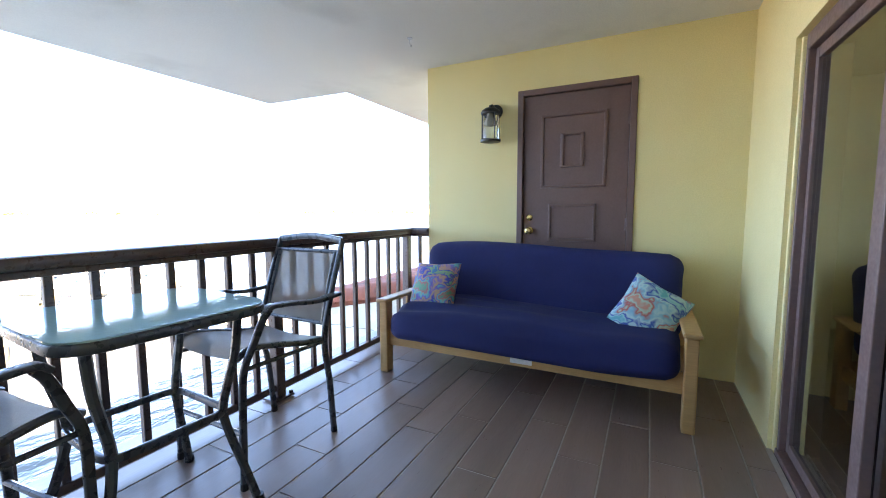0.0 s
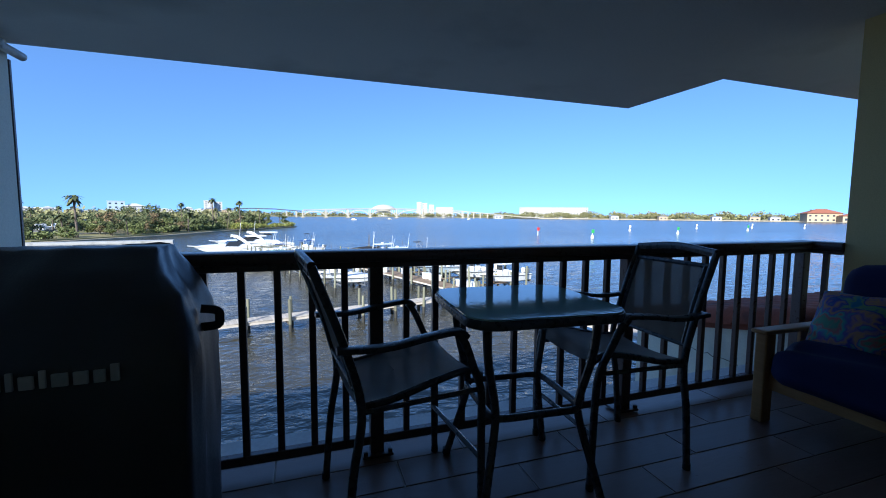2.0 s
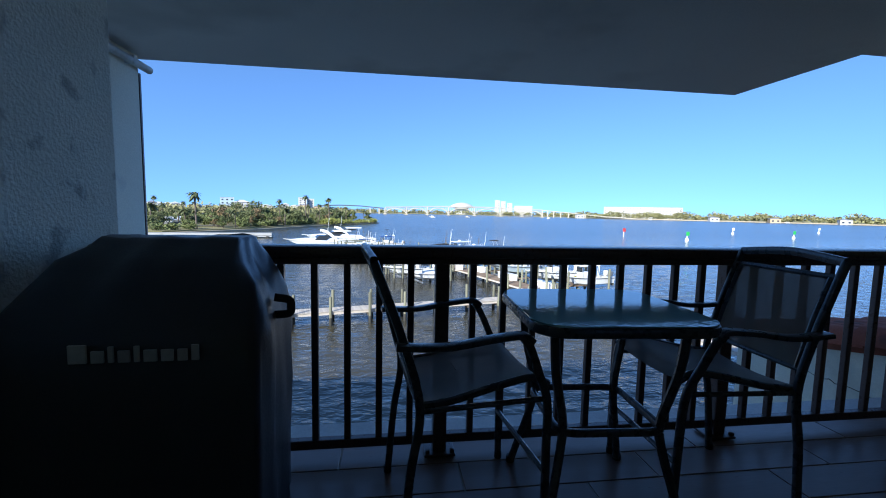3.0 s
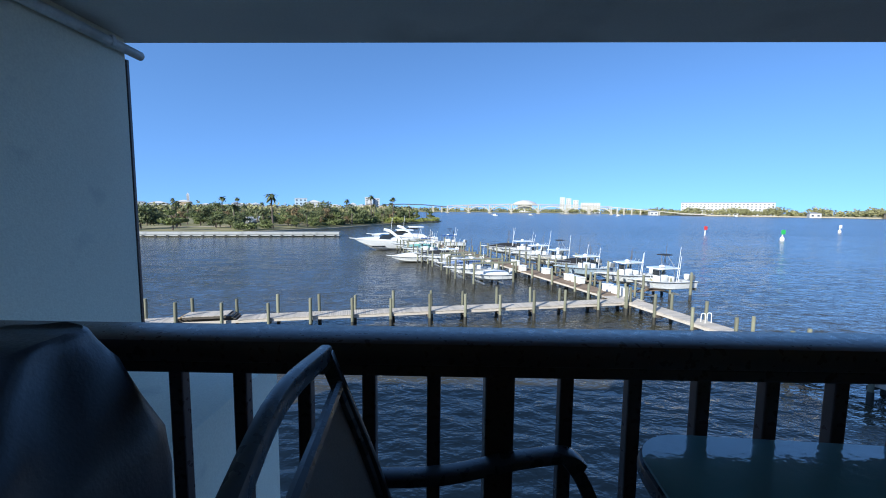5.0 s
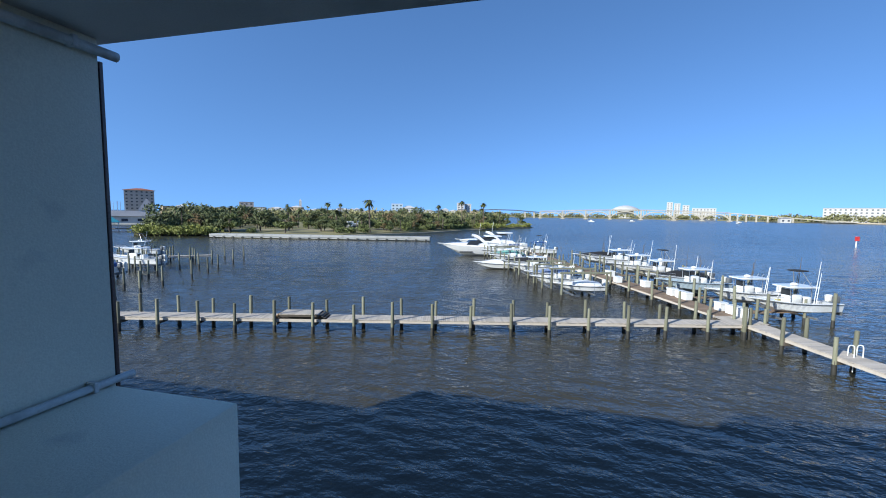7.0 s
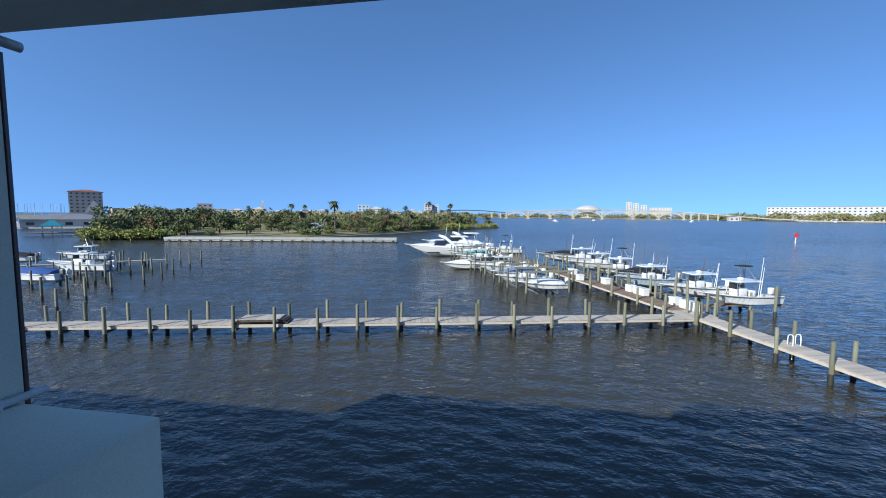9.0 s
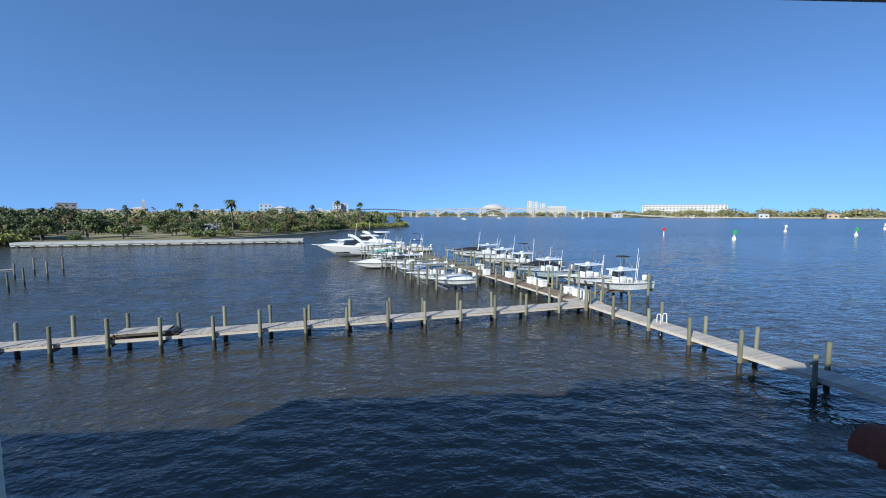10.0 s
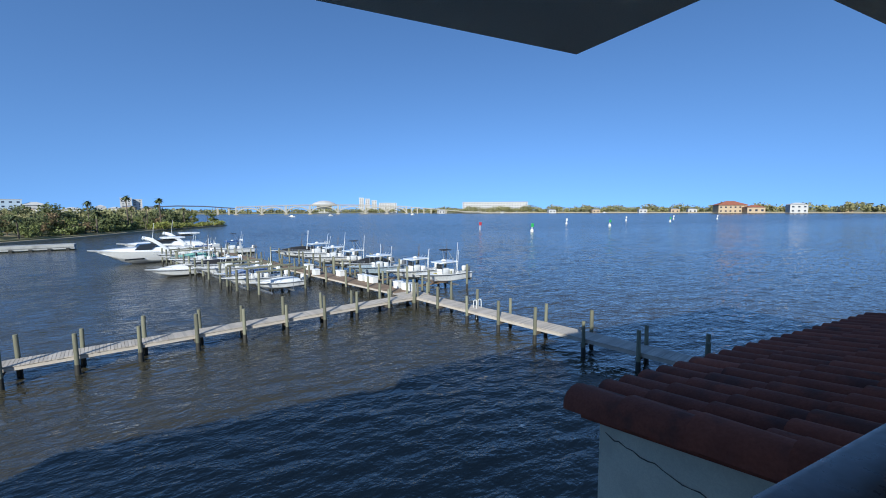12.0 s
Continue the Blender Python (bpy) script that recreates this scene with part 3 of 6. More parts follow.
for x0, x1, y in ((1.95, FX1 - 0.058, 0.045), (1.30, 2.05, -0.03)):
    leaf = part("sliding_leaf", boxed(((x0, y - 0.016, 0.03), (x0 + 0.075, y + 0.016, 1.875)), ((x1 - 0.04, y - 0.016, 0.03), (x1, y + 0.016, 1.875)), ((x0 + 0.075, y - 0.016, 0.03), (x1 - 0.04, y + 0.016, 0.08)), ((x0 + 0.075, y - 0.016, 1.825), (x1 - 0.04, y + 0.016, 1.875)), bevel=0.003), FRAME_BROWN, slider)
    pane = part("pane", boxed(((x0 + 0.07, y - 0.003, 0.075), (x1 - 0.035, y + 0.003, 1.815))), DOOR_GLASS, leaf, "clear reflecting glass")
    pane.visible_shadow = False

# ---- things on the balcony ----
def wall_lantern():
    lamp = thing("wall_lantern", "black metal wall lantern with clear glass beside the door", "wall lamp", pose(WALL_X, 1.855, 1.725))
    part("backplate", lathe(bmesh.new(), [(0.058, 0), (0.058, 0.012), (0.045, 0.02), (0.015, 0.024)], (0, 0, 0)), BLACK_METAL, lamp, smooth=True, at=pose(0, 0, 0.265, 0, -90, 0))
    part("arm", tube(bmesh.new(), spline([(-0.015, 0, 0.265), (-0.05, 0, 0.285), (-0.10, 0, 0.295), (-0.13, 0, 0.272)]), 0.011), BLACK_METAL, lamp, smooth=True)
    c = (-0.13, 0, 0)
    part("cap", lathe(bmesh.new(), [(0.078, 0.222), (0.080, 0.232), (0.070, 0.250), (0.045, 0.268), (0.016, 0.276), (0.014, 0.29)], c), BLACK_METAL, lamp, smooth=True)
    part("base_ring", lathe(bmesh.new(), [(0.055, 0.0), (0.080, 0.003), (0.082, 0.02), (0.060, 0.026)], c), BLACK_METAL, lamp, smooth=True)
    for i in range(4):
        a = radians(45 + 90 * i)
        x, y = -0.13 + 0.074 * math.cos(a), 0.074 * math.sin(a)
        part("upright", tube(bmesh.new(), [(x, y, 0.015), (x, y, 0.228)], 0.0055, sides=6), BLACK_METAL, lamp)
    shade = bmesh.new()
    for r in (0.064, 0.061):
        loft(shade, [[(-0.13 + r * math.cos(2 * math.pi * k / 20), r * math.sin(2 * math.pi * k / 20), z) for k in range(20)] for z in (0.026, 0.222)], caps=False)
    glass_part = part("shade", shade, CLEAR_GLASS, lamp, "clear glass cylinder", True)
    glass_part.visible_shadow = False
    part("bulb", lathe(bmesh.new(), [(0.012, 0.222), (0.013, 0.195), (0.026, 0.165), (0.028, 0.145), (0.020, 0.125), (0.004, 0.118)], c), CERAMIC, lamp, "unlit pale bulb", True)
wall_lantern()

hook = thing("ceiling_hook", "small metal hook screwed into the slab ceiling", "hook", pose(2.95, 2.30, CEIL))
part("plate", lathe(bmesh.new(), [(0.02, -0.006), (0.02, 0.0)], (0, 0, 0), 12), ALLOY, hook)
part("hook", tube(bmesh.new(), spline([(0, 0, 0), (0, 0, -0.04), (0.015, 0, -0.055), (0.028, 0, -0.04)]), 0.004, sides=6), ALLOY, hook)


def sling_chair(at, label, with_tag):
    """A tall patio armchair: bent tubes with a mesh seat and back. It faces its own +x."""
    chair = thing("patio_chair", label, "chair", at @ Matrix.Diagonal((1, 1, 1.035, 1)), "chairs at the patio table")
    for s in (-1, 1):
        side = bmesh.new()
        tube(side, spline([(-0.27, 0.235 * s, 0), (-0.245, 0.238 * s, 0.28), (-0.215, 0.240 * s, 0.50), (-0.27, 0.240 * s, 0.72), (-0.37, 0.238 * s, 0.985)], 6), 0.030, 0.022, up=(0, 1, 0))
        part("back_leg", side, CHAIR_METAL, chair, smooth=True)
        front = bmesh.new()
        tube(front, spline([(0.262, 0.235 * s, 0), (0.256, 0.238 * s, 0.30), (0.248, 0.246 * s, 0.49), (0.205, 0.258 * s, 0.60), (0.165, 0.270 * s, 0.69), (0.135, 0.278 * s, 0.732)], 6), 0.030, 0.022, up=(0, 1, 0))
        part("front_leg", front, CHAIR_METAL, chair, smooth=True)
        arm = bmesh.new()
        tube(arm, spline([(0.165, 0.278 * s, 0.722), (0.13, 0.278 * s, 0.742), (0.02, 0.278 * s, 0.735), (-0.14, 0.270 * s, 0.715), (-0.30, 0.262 * s, 0.722)], 6), 0.048, 0.020)
        part("armrest", arm, CHAIR_METAL, chair, smooth=True)
        rail = bmesh.new()
        tube(rail, spline([(-0.225, 0.222 * s, 0.505), (-0.10, 0.222 * s, 0.515), (0.08, 0.222 * s, 0.555), (0.20, 0.222 * s, 0.572), (0.262, 0.222 * s, 0.545)], 6), 0.014)
        part("seat_rail", rail, CHAIR_METAL, chair, smooth=True)
        inner = bmesh.new()
        tube(inner, spline([(-0.235, 0.212 * s, 0.58), (-0.285, 0.212 * s, 0.76), (-0.345, 0.212 * s, 0.925)], 5), 0.012)
        part("back_rail", inner, CHAIR_METAL, chair, smooth=True)
    part("top_rail", tube(bmesh.new(), spline([(-0.37, -0.238, 0.985), (-0.385, 0, 1.005), (-0.37, 0.238, 0.985)], 6), 0.024, 0.034, up=(0, 0, 1)), CHAIR_METAL, chair, smooth=True)
    for x, z in ((-0.345, 0.928), (-0.235, 0.578)):
        part("cross_rail", tube(bmesh.new(), [(x, -0.235, z), (x, 0.235, z)], 0.011), CHAIR_METAL, chair)
    part("footrest", tube(bmesh.new(), [(0.252, -0.236, 0.23), (0.252, 0.236, 0.23)], 0.011), CHAIR_METAL, chair)
    for s in (-1, 1):
        part("side_stretcher", tube(bmesh.new(), [(0.246, 0.24 * s, 0.50), (-0.215, 0.24 * s, 0.495)], 0.010), CHAIR_METAL, chair)
    def cloth(line, sag):
        bm = bmesh.new()
        rows = []
        for x, z in line:
            rows.append([])
            for k in range(9):
                f = k / 8 * 2 - 1
                rows[-1].append(bm.verts.new((x, 0.218 * f, z - sag * (1 - f * f))))
        for a, b in zip(rows, rows[1:]):
            for k in range(8):
                bm.faces.new((a[k], a[k + 1], b[k + 1], b[k]))
        made = bmesh.ops.extrude_face_region(bm, geom=bm.faces[:])
        bmesh.ops.translate(bm, verts=[g for g in made["geom"] if isinstance(g, bmesh.types.BMVert)], vec=(0.002, 0, -0.003))
        return bm
    part("seat", cloth([(p.x, p.z) for p in spline([(-0.225, 0, 0.515), (-0.10, 0, 0.522), (0.08, 0, 0.562), (0.20, 0, 0.580), (0.262, 0, 0.552)], 4)], 0.018), SLING, chair, "brown woven mesh seat", True)
    part("backrest", cloth([(p.x, p.z) for p in spline([(-0.232, 0, 0.585), (-0.285, 0, 0.76), (-0.345, 0, 0.925)], 5)], 0.0), SLING, chair, "see-through brown mesh back", True)
    for x, s in ((-0.27, 1), (-0.27, -1), (0.262, 1), (0.262, -1)):
        part("foot_cap", lathe(bmesh.new(), [(0.016, 0), (0.018, 0.004), (0.017, 0.03)], (x, 0.235 * s, 0), 10), BLACK_METAL, chair)
    if with_tag:
        part("care_tag", boxed(((-0.02, 0.02, 0.40), (-0.018, 0.13, 0.525)), bevel=0.0), SLING, chair, "pale cloth tag under the seat")
    return chair
sling_chair(pose(0.56, 2.40, 0, 0, 0, 6), "dark metal patio armchair with brown mesh, before the grill", True)
sling_chair(pose(1.62, 2.40, 0, 0, 0, 178), "dark metal patio armchair with brown mesh, near the futon", False)


def patio_table(at):
    table = thing("patio_table", "dark metal patio table with rippled glass top", "table", at)
    w, d, z = 0.665, 0.655, 0.80
    outline = [(x, y, z) for x, y in rounded(w - 0.03, d - 0.03, 0.10, 8)]
    part("rim", tube(bmesh.new(), outline, 0.034, 0.036, closed=True), CHAIR_METAL, table, smooth=True)
    part("glass_top", prism(bmesh.new(), rounded(w - 0.012, d - 0.012, 0.108, 8), z + 0.0185, z + 0.0245), TABLE_GLASS, table, "pale green rippled glass")
    for sx in (-1, 1):
        for sy in (-1, 1):
            leg = bmesh.new()
            tube(leg, spline([(0.240 * sx, 0.215 * sy, z - 0.015), (0.225 * sx, 0.205 * sy, 0.62), (0.185 * sx, 0.180 * sy, 0.43), (0.190 * sx, 0.185 * sy, 0.33), (0.235 * sx, 0.230 * sy, 0.13), (0.262 * sx, 0.262 * sy, 0.0)], 6), 0.017)
            part("leg", leg, CHAIR_METAL, table, smooth=True)
            part("foot_cap", lathe(bmesh.new(), [(0.019, 0), (0.021, 0.004), (0.019, 0.03)], (0.262 * sx, 0.262 * sy, 0), 10), BLACK_METAL, table)
    part("brace_ring", tube(bmesh.new(), [(x, y, 0.395) for x, y in rounded(0.40, 0.39, 0.06, 4)], 0.022, 0.028, closed=True), CHAIR_METAL, table, smooth=True)
    return table
patio_table(pose(1.09, 2.345, 0, 0, 0, -4))


def covered_grill(at):
    """A barbecue under its fitted cover, broad body and narrower hood. Its own -y is the front."""
    grill = thing("covered_grill", "barbecue grill under a black vinyl cover with grey print", "grill", at)
    rings = []
    for z, w, d, cy, r in ((0.04, 0.71, 0.52, 0.0, 0.05), (0.25, 0.72, 0.53, 0, 0.05), (0.5, 0.73, 0.54, 0, 0.05), (0.70, 0.745, 0.55, 0, 0.05), (0.78, 0.735, 0.54, 0.005, 0.05), (0.86, 0.695, 0.50, 0.03, 0.045), (0.93, 0.635, 0.44, 0.06, 0.04), (1.00, 0.555, 0.36, 0.10, 0.035), (1.045, 0.495, 0.26, 0.135, 0.03), (1.064, 0.472, 0.215, 0.15, 0.025), (1.07, 0.45, 0.185, 0.155, 0.02)):
        ring = []
        path = rounded(w, d, r, 5)
        dense = []
        for i in range(len(path)):
            a, b = Vector(path[i]), Vector(path[(i + 1) % len(path)])
            steps = 10 if i % 6 == 5 else 1
            dense += [a.lerp(b, k / steps) for k in range(steps)]
        for q in dense:
            fold = 0.95 * noise.noise(Vector((q.x * 7, q.y * 7, z * 1.3))) + 0.9 * (0.35 - abs(noise.noise(Vector((q.x * 9 + 4, q.y * 9, z * 0.8)))))  + 0.6 * noise.noise(Vector((q.x * 16, q.y * 16, z * 3.0 + 5)))
            out = q.normalized() * fold * (0.030 if z < 0.8 else 0.022)
            ring.append((q.x + out.x, q.y + cy + out.y, z + (0.012 * fold if z > 0.9 else 0)))
        rings.append(ring)
    dense_rings = []
    for a, b in zip(rings, rings[1:]):
        for k in range(3):
            dense_rings.append([Vector(p).lerp(Vector(q), k / 3) for p, q in zip(a, b)])
    dense_rings.append([Vector(p) for p in rings[-1]])
    part("cover", loft(bmesh.new(), dense_rings), COVER, grill, "black vinyl cover with soft folds", True)
    for sx in (-1, 1):
        for sy in (-1, 1):
            part("caster", lathe(bmesh.new(), [(0.012, 0.0), (0.028, 0.008), (0.028, 0.045), (0.012, 0.055)], (0.30 * sx, 0.20 * sy, 0.0), 12), BLACK_METAL, grill)
    # the maker's mark: plain grey bars
    x, marks = -0.115, ((0.045, 0.052), (0.032, 0.034), (0.014, 0.046), (0.030, 0.034), (0.014, 0.046), (0.034, 0.034), (0.032, 0.034), (0.026, 0.034), (0.020, 0.046))
    for width, height in marks:
        part("print_mark", boxed(((x, -0.292, 0.745), (x + width, -0.284, 0.745 + height)), bevel=0.002), LOGO_GREY, grill, "grey printed mark")
        x += width + 0.0105
    strap = bmesh.new()
    tube(strap, spline([(0.35, 0.02, 0.86), (0.40, 0.02, 0.85), (0.407, 0.02, 0.825), (0.40, 0.02, 0.80), (0.35, 0.02, 0.795)], 4), 0.03, 0.006, up=(0, 1, 0))
    part("pull_strap", strap, COVER, grill, smooth=True)
    return grill
covered_grill(pose(-0.495, 2.33, 0, 0, 0, 1.5))


def futon():
    """A wooden futon sofa along the yellow wall; it faces -x."""
    sofa = thing("futon_sofa", "pine futon sofa with a navy blue mattress", "sofa", pose(0, 0, 0))
    y0, y1, xf, xb = 0.46, 2.385, 2.70, 3.46
    for y in (y0, y1):
        part("front_post", boxed(((xf - 0.025, y - 0.032, 0), (xf + 0.055, y + 0.032, 0.518)), bevel=0.008), PINE, sofa)
        part("back_post", boxed(((xb - 0.08, y - 0.03, 0), (xb, y + 0.03, 0.518)), bevel=0.008), PINE, sofa)
        part("armrest", boxed(((xf - 0.05, y - 0.045, 0.519), (xb + 0.02, y + 0.045, 0.545)), bevel=0.010), PINE, sofa)
        part("side_rail", boxed(((xf + 0.056, y - 0.012, 0.19), (xb - 0.081, y + 0.012, 0.27)), bevel=0.005), PINE, sofa)
        part("side_slat", boxed(((xf + 0.3, y - 0.01, 0.271), (xf + 0.36, y + 0.01, 0.518)), bevel=0.004), PINE, sofa)
    rail = bmesh.new()
    loft(rail, [[(xf + 0.012 + dx, y, z) for dx, z in ((0, 0.20), (0.024, 0.20), (0.024, 0.315), (0, 0.315))] for y in (y0 + 0.033, 1.0, 1.5, y1 - 0.033)])
    part("front_rail", rail, PINE, sofa)
    part("back_rail", boxed(((xb - 0.05, y0 + 0.031, 0.20), (xb - 0.026, y1 - 0.031, 0.29)), bevel=0.004), PINE, sofa)
    part("rail_label", boxed(((xf + 0.008, 1.30, 0.218), (xf + 0.0115, 1.44, 0.275)), bevel=0.001), LABEL_WHITE, sofa, "white label on the front rail")
    for y in (y0 + 0.036, y1 - 0.036):
        part("bracket", boxed(((xf + 0.037, y - 0.003, 0.21), (xf + 0.09, y + 0.003, 0.30)), bevel=0.001), BLACK_METAL, sofa)
    n = 9
    for i in range(n):
        y = y0 + 0.12 + (y1 - y0 - 0.24) * i / (n - 1)
        part("seat_slat", boxed(((xf + 0.037, y - 0.03, 0.262), (xb - 0.051, y + 0.03, 0.285)), bevel=0.004), PINE, sofa)
    def droop(q):
        front = max(0.0, -q.x - 0.12)
        z = q.z - 0.16 * front + 0.012 * math.sin(q.y * 3.1 + 0.5)
        if q.z < 0:
            z -= 0.05 * max(0.0, -q.x / 0.34) * (0.6 + 0.4 * math.sin(q.y * 2.2 + 1.2))
        if q.z > 0:  # loose cover: folds run along the seat, deeper at its far end
            fold = max(0.0, min(1.0, (q.y + 0.1) / 0.8))
            z += 0.014 * fold * math.sin(q.x * 34 + 3.0 * noise.noise(Vector((q.x * 2, q.y * 1.5, 0)))) + 0.014 * noise.noise(Vector((q.x * 5, q.y * 2.2, 3.0)))
            z -= 0.03 * fold * max(0.0, -q.x / 0.35)
        return Vector((q.x + 0.008 * noise.noise(Vector((q.y * 3.5, q.z * 8, 1.0))), q.y, z))
    part("seat_mattress", cushion(bmesh.new(), (0.70, 1.84, 0.20), 0.085, 26, 0.010, pose(3.015, (y0 + y1) / 2, 0.395, 0, 2.5, 0), 1.0, droop), NAVY, sofa, "navy blue seat cushion", True)
    part("back_mattress", cushion(bmesh.new(), (0.18, 1.90, 0.56), 0.085, 24, 0.010, pose(3.36, (y0 + y1) / 2, 0.635, 0, 13, 0), 4.0, lambda q: Vector((q.x, q.y, q.z + 0.015 * math.sin(q.y * 2.7) - 0.03 * (abs(q.y) / 0.95) ** 4))), NAVY, sofa, "navy blue back cushion", True)
futon()


def pillow(at, mat, label):
    bm = bmesh.new()
    n = 16
    grids = []
    for side in (1, -1):
        grid = []
        for i in range(n + 1):
            row = []
            for k in range(n + 1):
                u, v = i / n * 2 - 1, k / n * 2 - 1
                t = 0.075 * ((1 - u * u) * (1 - v * v)) ** 0.42
                pinch = 1 - 0.07 * (1 - abs(u * v)) * max(abs(u), abs(v)) ** 3
                wob = 0.006 * noise.noise(Vector((u * 2.5, v * 2.5, side * 2.0)))
                row.append(bm.verts.new((side * (t + wob if t > 0.01 else t), 0.18 * u * pinch, 0.18 * v * pinch)))
            grid.append(row)
        for i in range(n):
            for k in range(n):
                bm.faces.new((grid[i][k], grid[i + 1][k], grid[i + 1][k + 1], grid[i][k + 1]))
    bmesh.ops.remove_doubles(bm, verts=bm.verts[:], dist=0.0008)
    tagged(part("throw_pillow", bm, mat, smooth=True, at=at), label, "pillow", "pillows on the futon")
pillow(pose(3.03, 2.15, 0.585, -4, 26, -8) @ Matrix.Scale(1.13, 4), PRINT_DARK, "throw pillow with dark blue and green reef print")
pillow(pose(3.02, 0.66, 0.565, 32, 30, 10), PRINT_LIGHT, "throw pillow with pale turquoise sea turtle print")

# a table lamp just inside the glass
stand = thing("side_table", "small brown wooden side table inside the room", "side table", pose(3.2, -1.0, -0.02))
part("tabletop", boxed(((-0.25, -0.25, 0.55), (0.25, 0.25, 0.58)), bevel=0.006), PINE, stand)
for sx in (-1, 1):
    for sy in (-1, 1):
        part("leg", boxed(((0.2 * sx - 0.02, 0.2 * sy - 0.02, 0), (0.2 * sx + 0.02, 0.2 * sy + 0.02, 0.55)), bevel=0.004), PINE, stand)
lamp = thing("table_lamp", "table lamp with pale base and tan cloth shade", "table lamp", pose(3.2, -1.0, 0.56))
part("base", lathe(bmesh.new(), [(0.09, 0), (0.10, 0.02), (0.06, 0.06), (0.11, 0.22), (0.10, 0.34), (0.03, 0.46), (0.02, 0.52)], (0, 0, 0)), CERAMIC, lamp, smooth=True)
part("shade", lathe(bmesh.new(), [(0.20, 0.50), (0.201, 0.505), (0.14, 0.78), (0.138, 0.782)], (0, 0, 0)), SHADE_CLOTH, lamp, "tan cloth shade", True)

# ---- the river, the docks and the boats ----
structure("river_bed", prism(bmesh.new(), [(-4300, -300), (4300, -300), (4300, 4400), (-4300, 4400)], WATER_Z - 4, WATER_Z - 2.2), BEAM_WOOD, "dark bed of the river under the water", "ground")


def waves():
    """The river's surface as one sheet to the horizon: fine near the balcony, coarser far off, with wind waves in it."""
    rows, columns = 560, 600
    y = 3.2 + 5.0 * (np.exp(np.linspace(0, math.log(1 + 4300 / 5.0), rows)) - 1)
    u = np.linspace(-1, 1, columns)
    Y, U = np.meshgrid(y, u, indexing="ij")
    X = U * (45 + 2.4 * Y) + 0.9 * Y + 8
    cell = np.maximum(np.gradient(Y, axis=0), np.gradient(X, axis=1))
    rng = np.random.default_rng(4)
    Z = np.zeros_like(X)
    for length in np.geomspace(0.5, 26, 60):
        turn = 0.25 + rng.normal() * 0.5
        k = 2 * math.pi / length
        phase = k * (X * math.sin(turn) + Y * math.cos(turn)) + rng.uniform(0, 6.28)
        fit_ = np.clip((length / cell - 2.2) / 1.5, 0, 1) * np.clip((0.8 + 0.006 * Y) / length, 0, 1) ** 2
        Z += fit_ * 0.085 / k * np.sin(phase)
    verts = np.stack([X, Y, WATER_Z + Z], axis=-1).reshape(-1, 3)
    n = np.arange(rows * columns).reshape(rows, columns)
    quads = np.stack([n[:-1, :-1], n[:-1, 1:], n[1:, 1:], n[1:, :-1]], axis=-1).reshape(-1, 4)
    me = bpy.data.meshes.new("water")
    me.from_pydata(verts.tolist(), [], quads.tolist())
    me.materials.append(WATER)
    me.shade_smooth()
    tagged(new("water", me), "blue-brown river water with short wind waves", "water", kind="structure")
waves()


def mesh_of(name, verts, faces, mat):
    me = bpy.data.meshes.new(name)
    me.from_pydata(verts, [], faces)
    me.materials.append(mat)
    return me


def boards(length, y0, y1, z, width=0.14, gap=0.015, thick=0.045, skip=()):
    """Deck boards laid crosswise along x, each slightly uneven."""
    verts, faces, rng = [], [], random.Random(7)
    x = 0.0
    while x + width <= length:
        dz, a, b = rng.uniform(-0.006, 0.006), y0 + rng.uniform(-0.02, 0.02), y1 + rng.uniform(-0.02, 0.02)
        if not any(p < x + width / 2 < q for p, q in skip):
            n = len(verts)
            verts += [(x, a, z - thick + dz), (x + width, a, z - thick + dz), (x + width, b, z - thick + dz), (x, b, z - thick + dz), (x, a, z + dz), (x + width, a, z + dz), (x + width, b, z + dz), (x, b, z + dz)]
            faces += [(n + 4, n + 5, n + 6, n + 7), (n, n + 1, n + 5, n + 4), (n + 1, n + 2, n + 6, n + 5), (n + 2, n + 3, n + 7, n + 6), (n + 3, n, n + 4, n + 7), (n + 3, n + 2, n + 1, n)]
        x += width + gap
    return verts, faces


def pile_mesh(top, r):
    bm = bmesh.new()
    lathe(bm, [(r * 1.04, -8.6), (r * 1.03, -6.6), (r, -6.3), (r * 0.97, top - 0.03), (r * 0.9, top)], (0, 0, 0), 10)
    return shape(bm, "pile", PILE_WOOD, True)
PILES = [pile_mesh(top, r) for top, r in ((-4.8, 0.108), (-4.95, 0.104), (-4.7, 0.115), (-4.35, 0.118))]
WET = shape(lathe(bmesh.new(), [(0.122, -7.3), (0.132, -7.0), (0.128, -6.7), (0.122, -6.45)], (0, 0, 0), 10), "wet_foot", PILE_WET, True)


def pile(parent, x, y, kind=0, z=0.0):
    ob = piece("pile", PILES[kind], parent, pose(x, y, z, random.uniform(-1.2, 1.2), random.uniform(-1.2, 1.2), random.uniform(0, 360)))
    piece("wet_foot", WET, ob, pose(0, 0, 0))


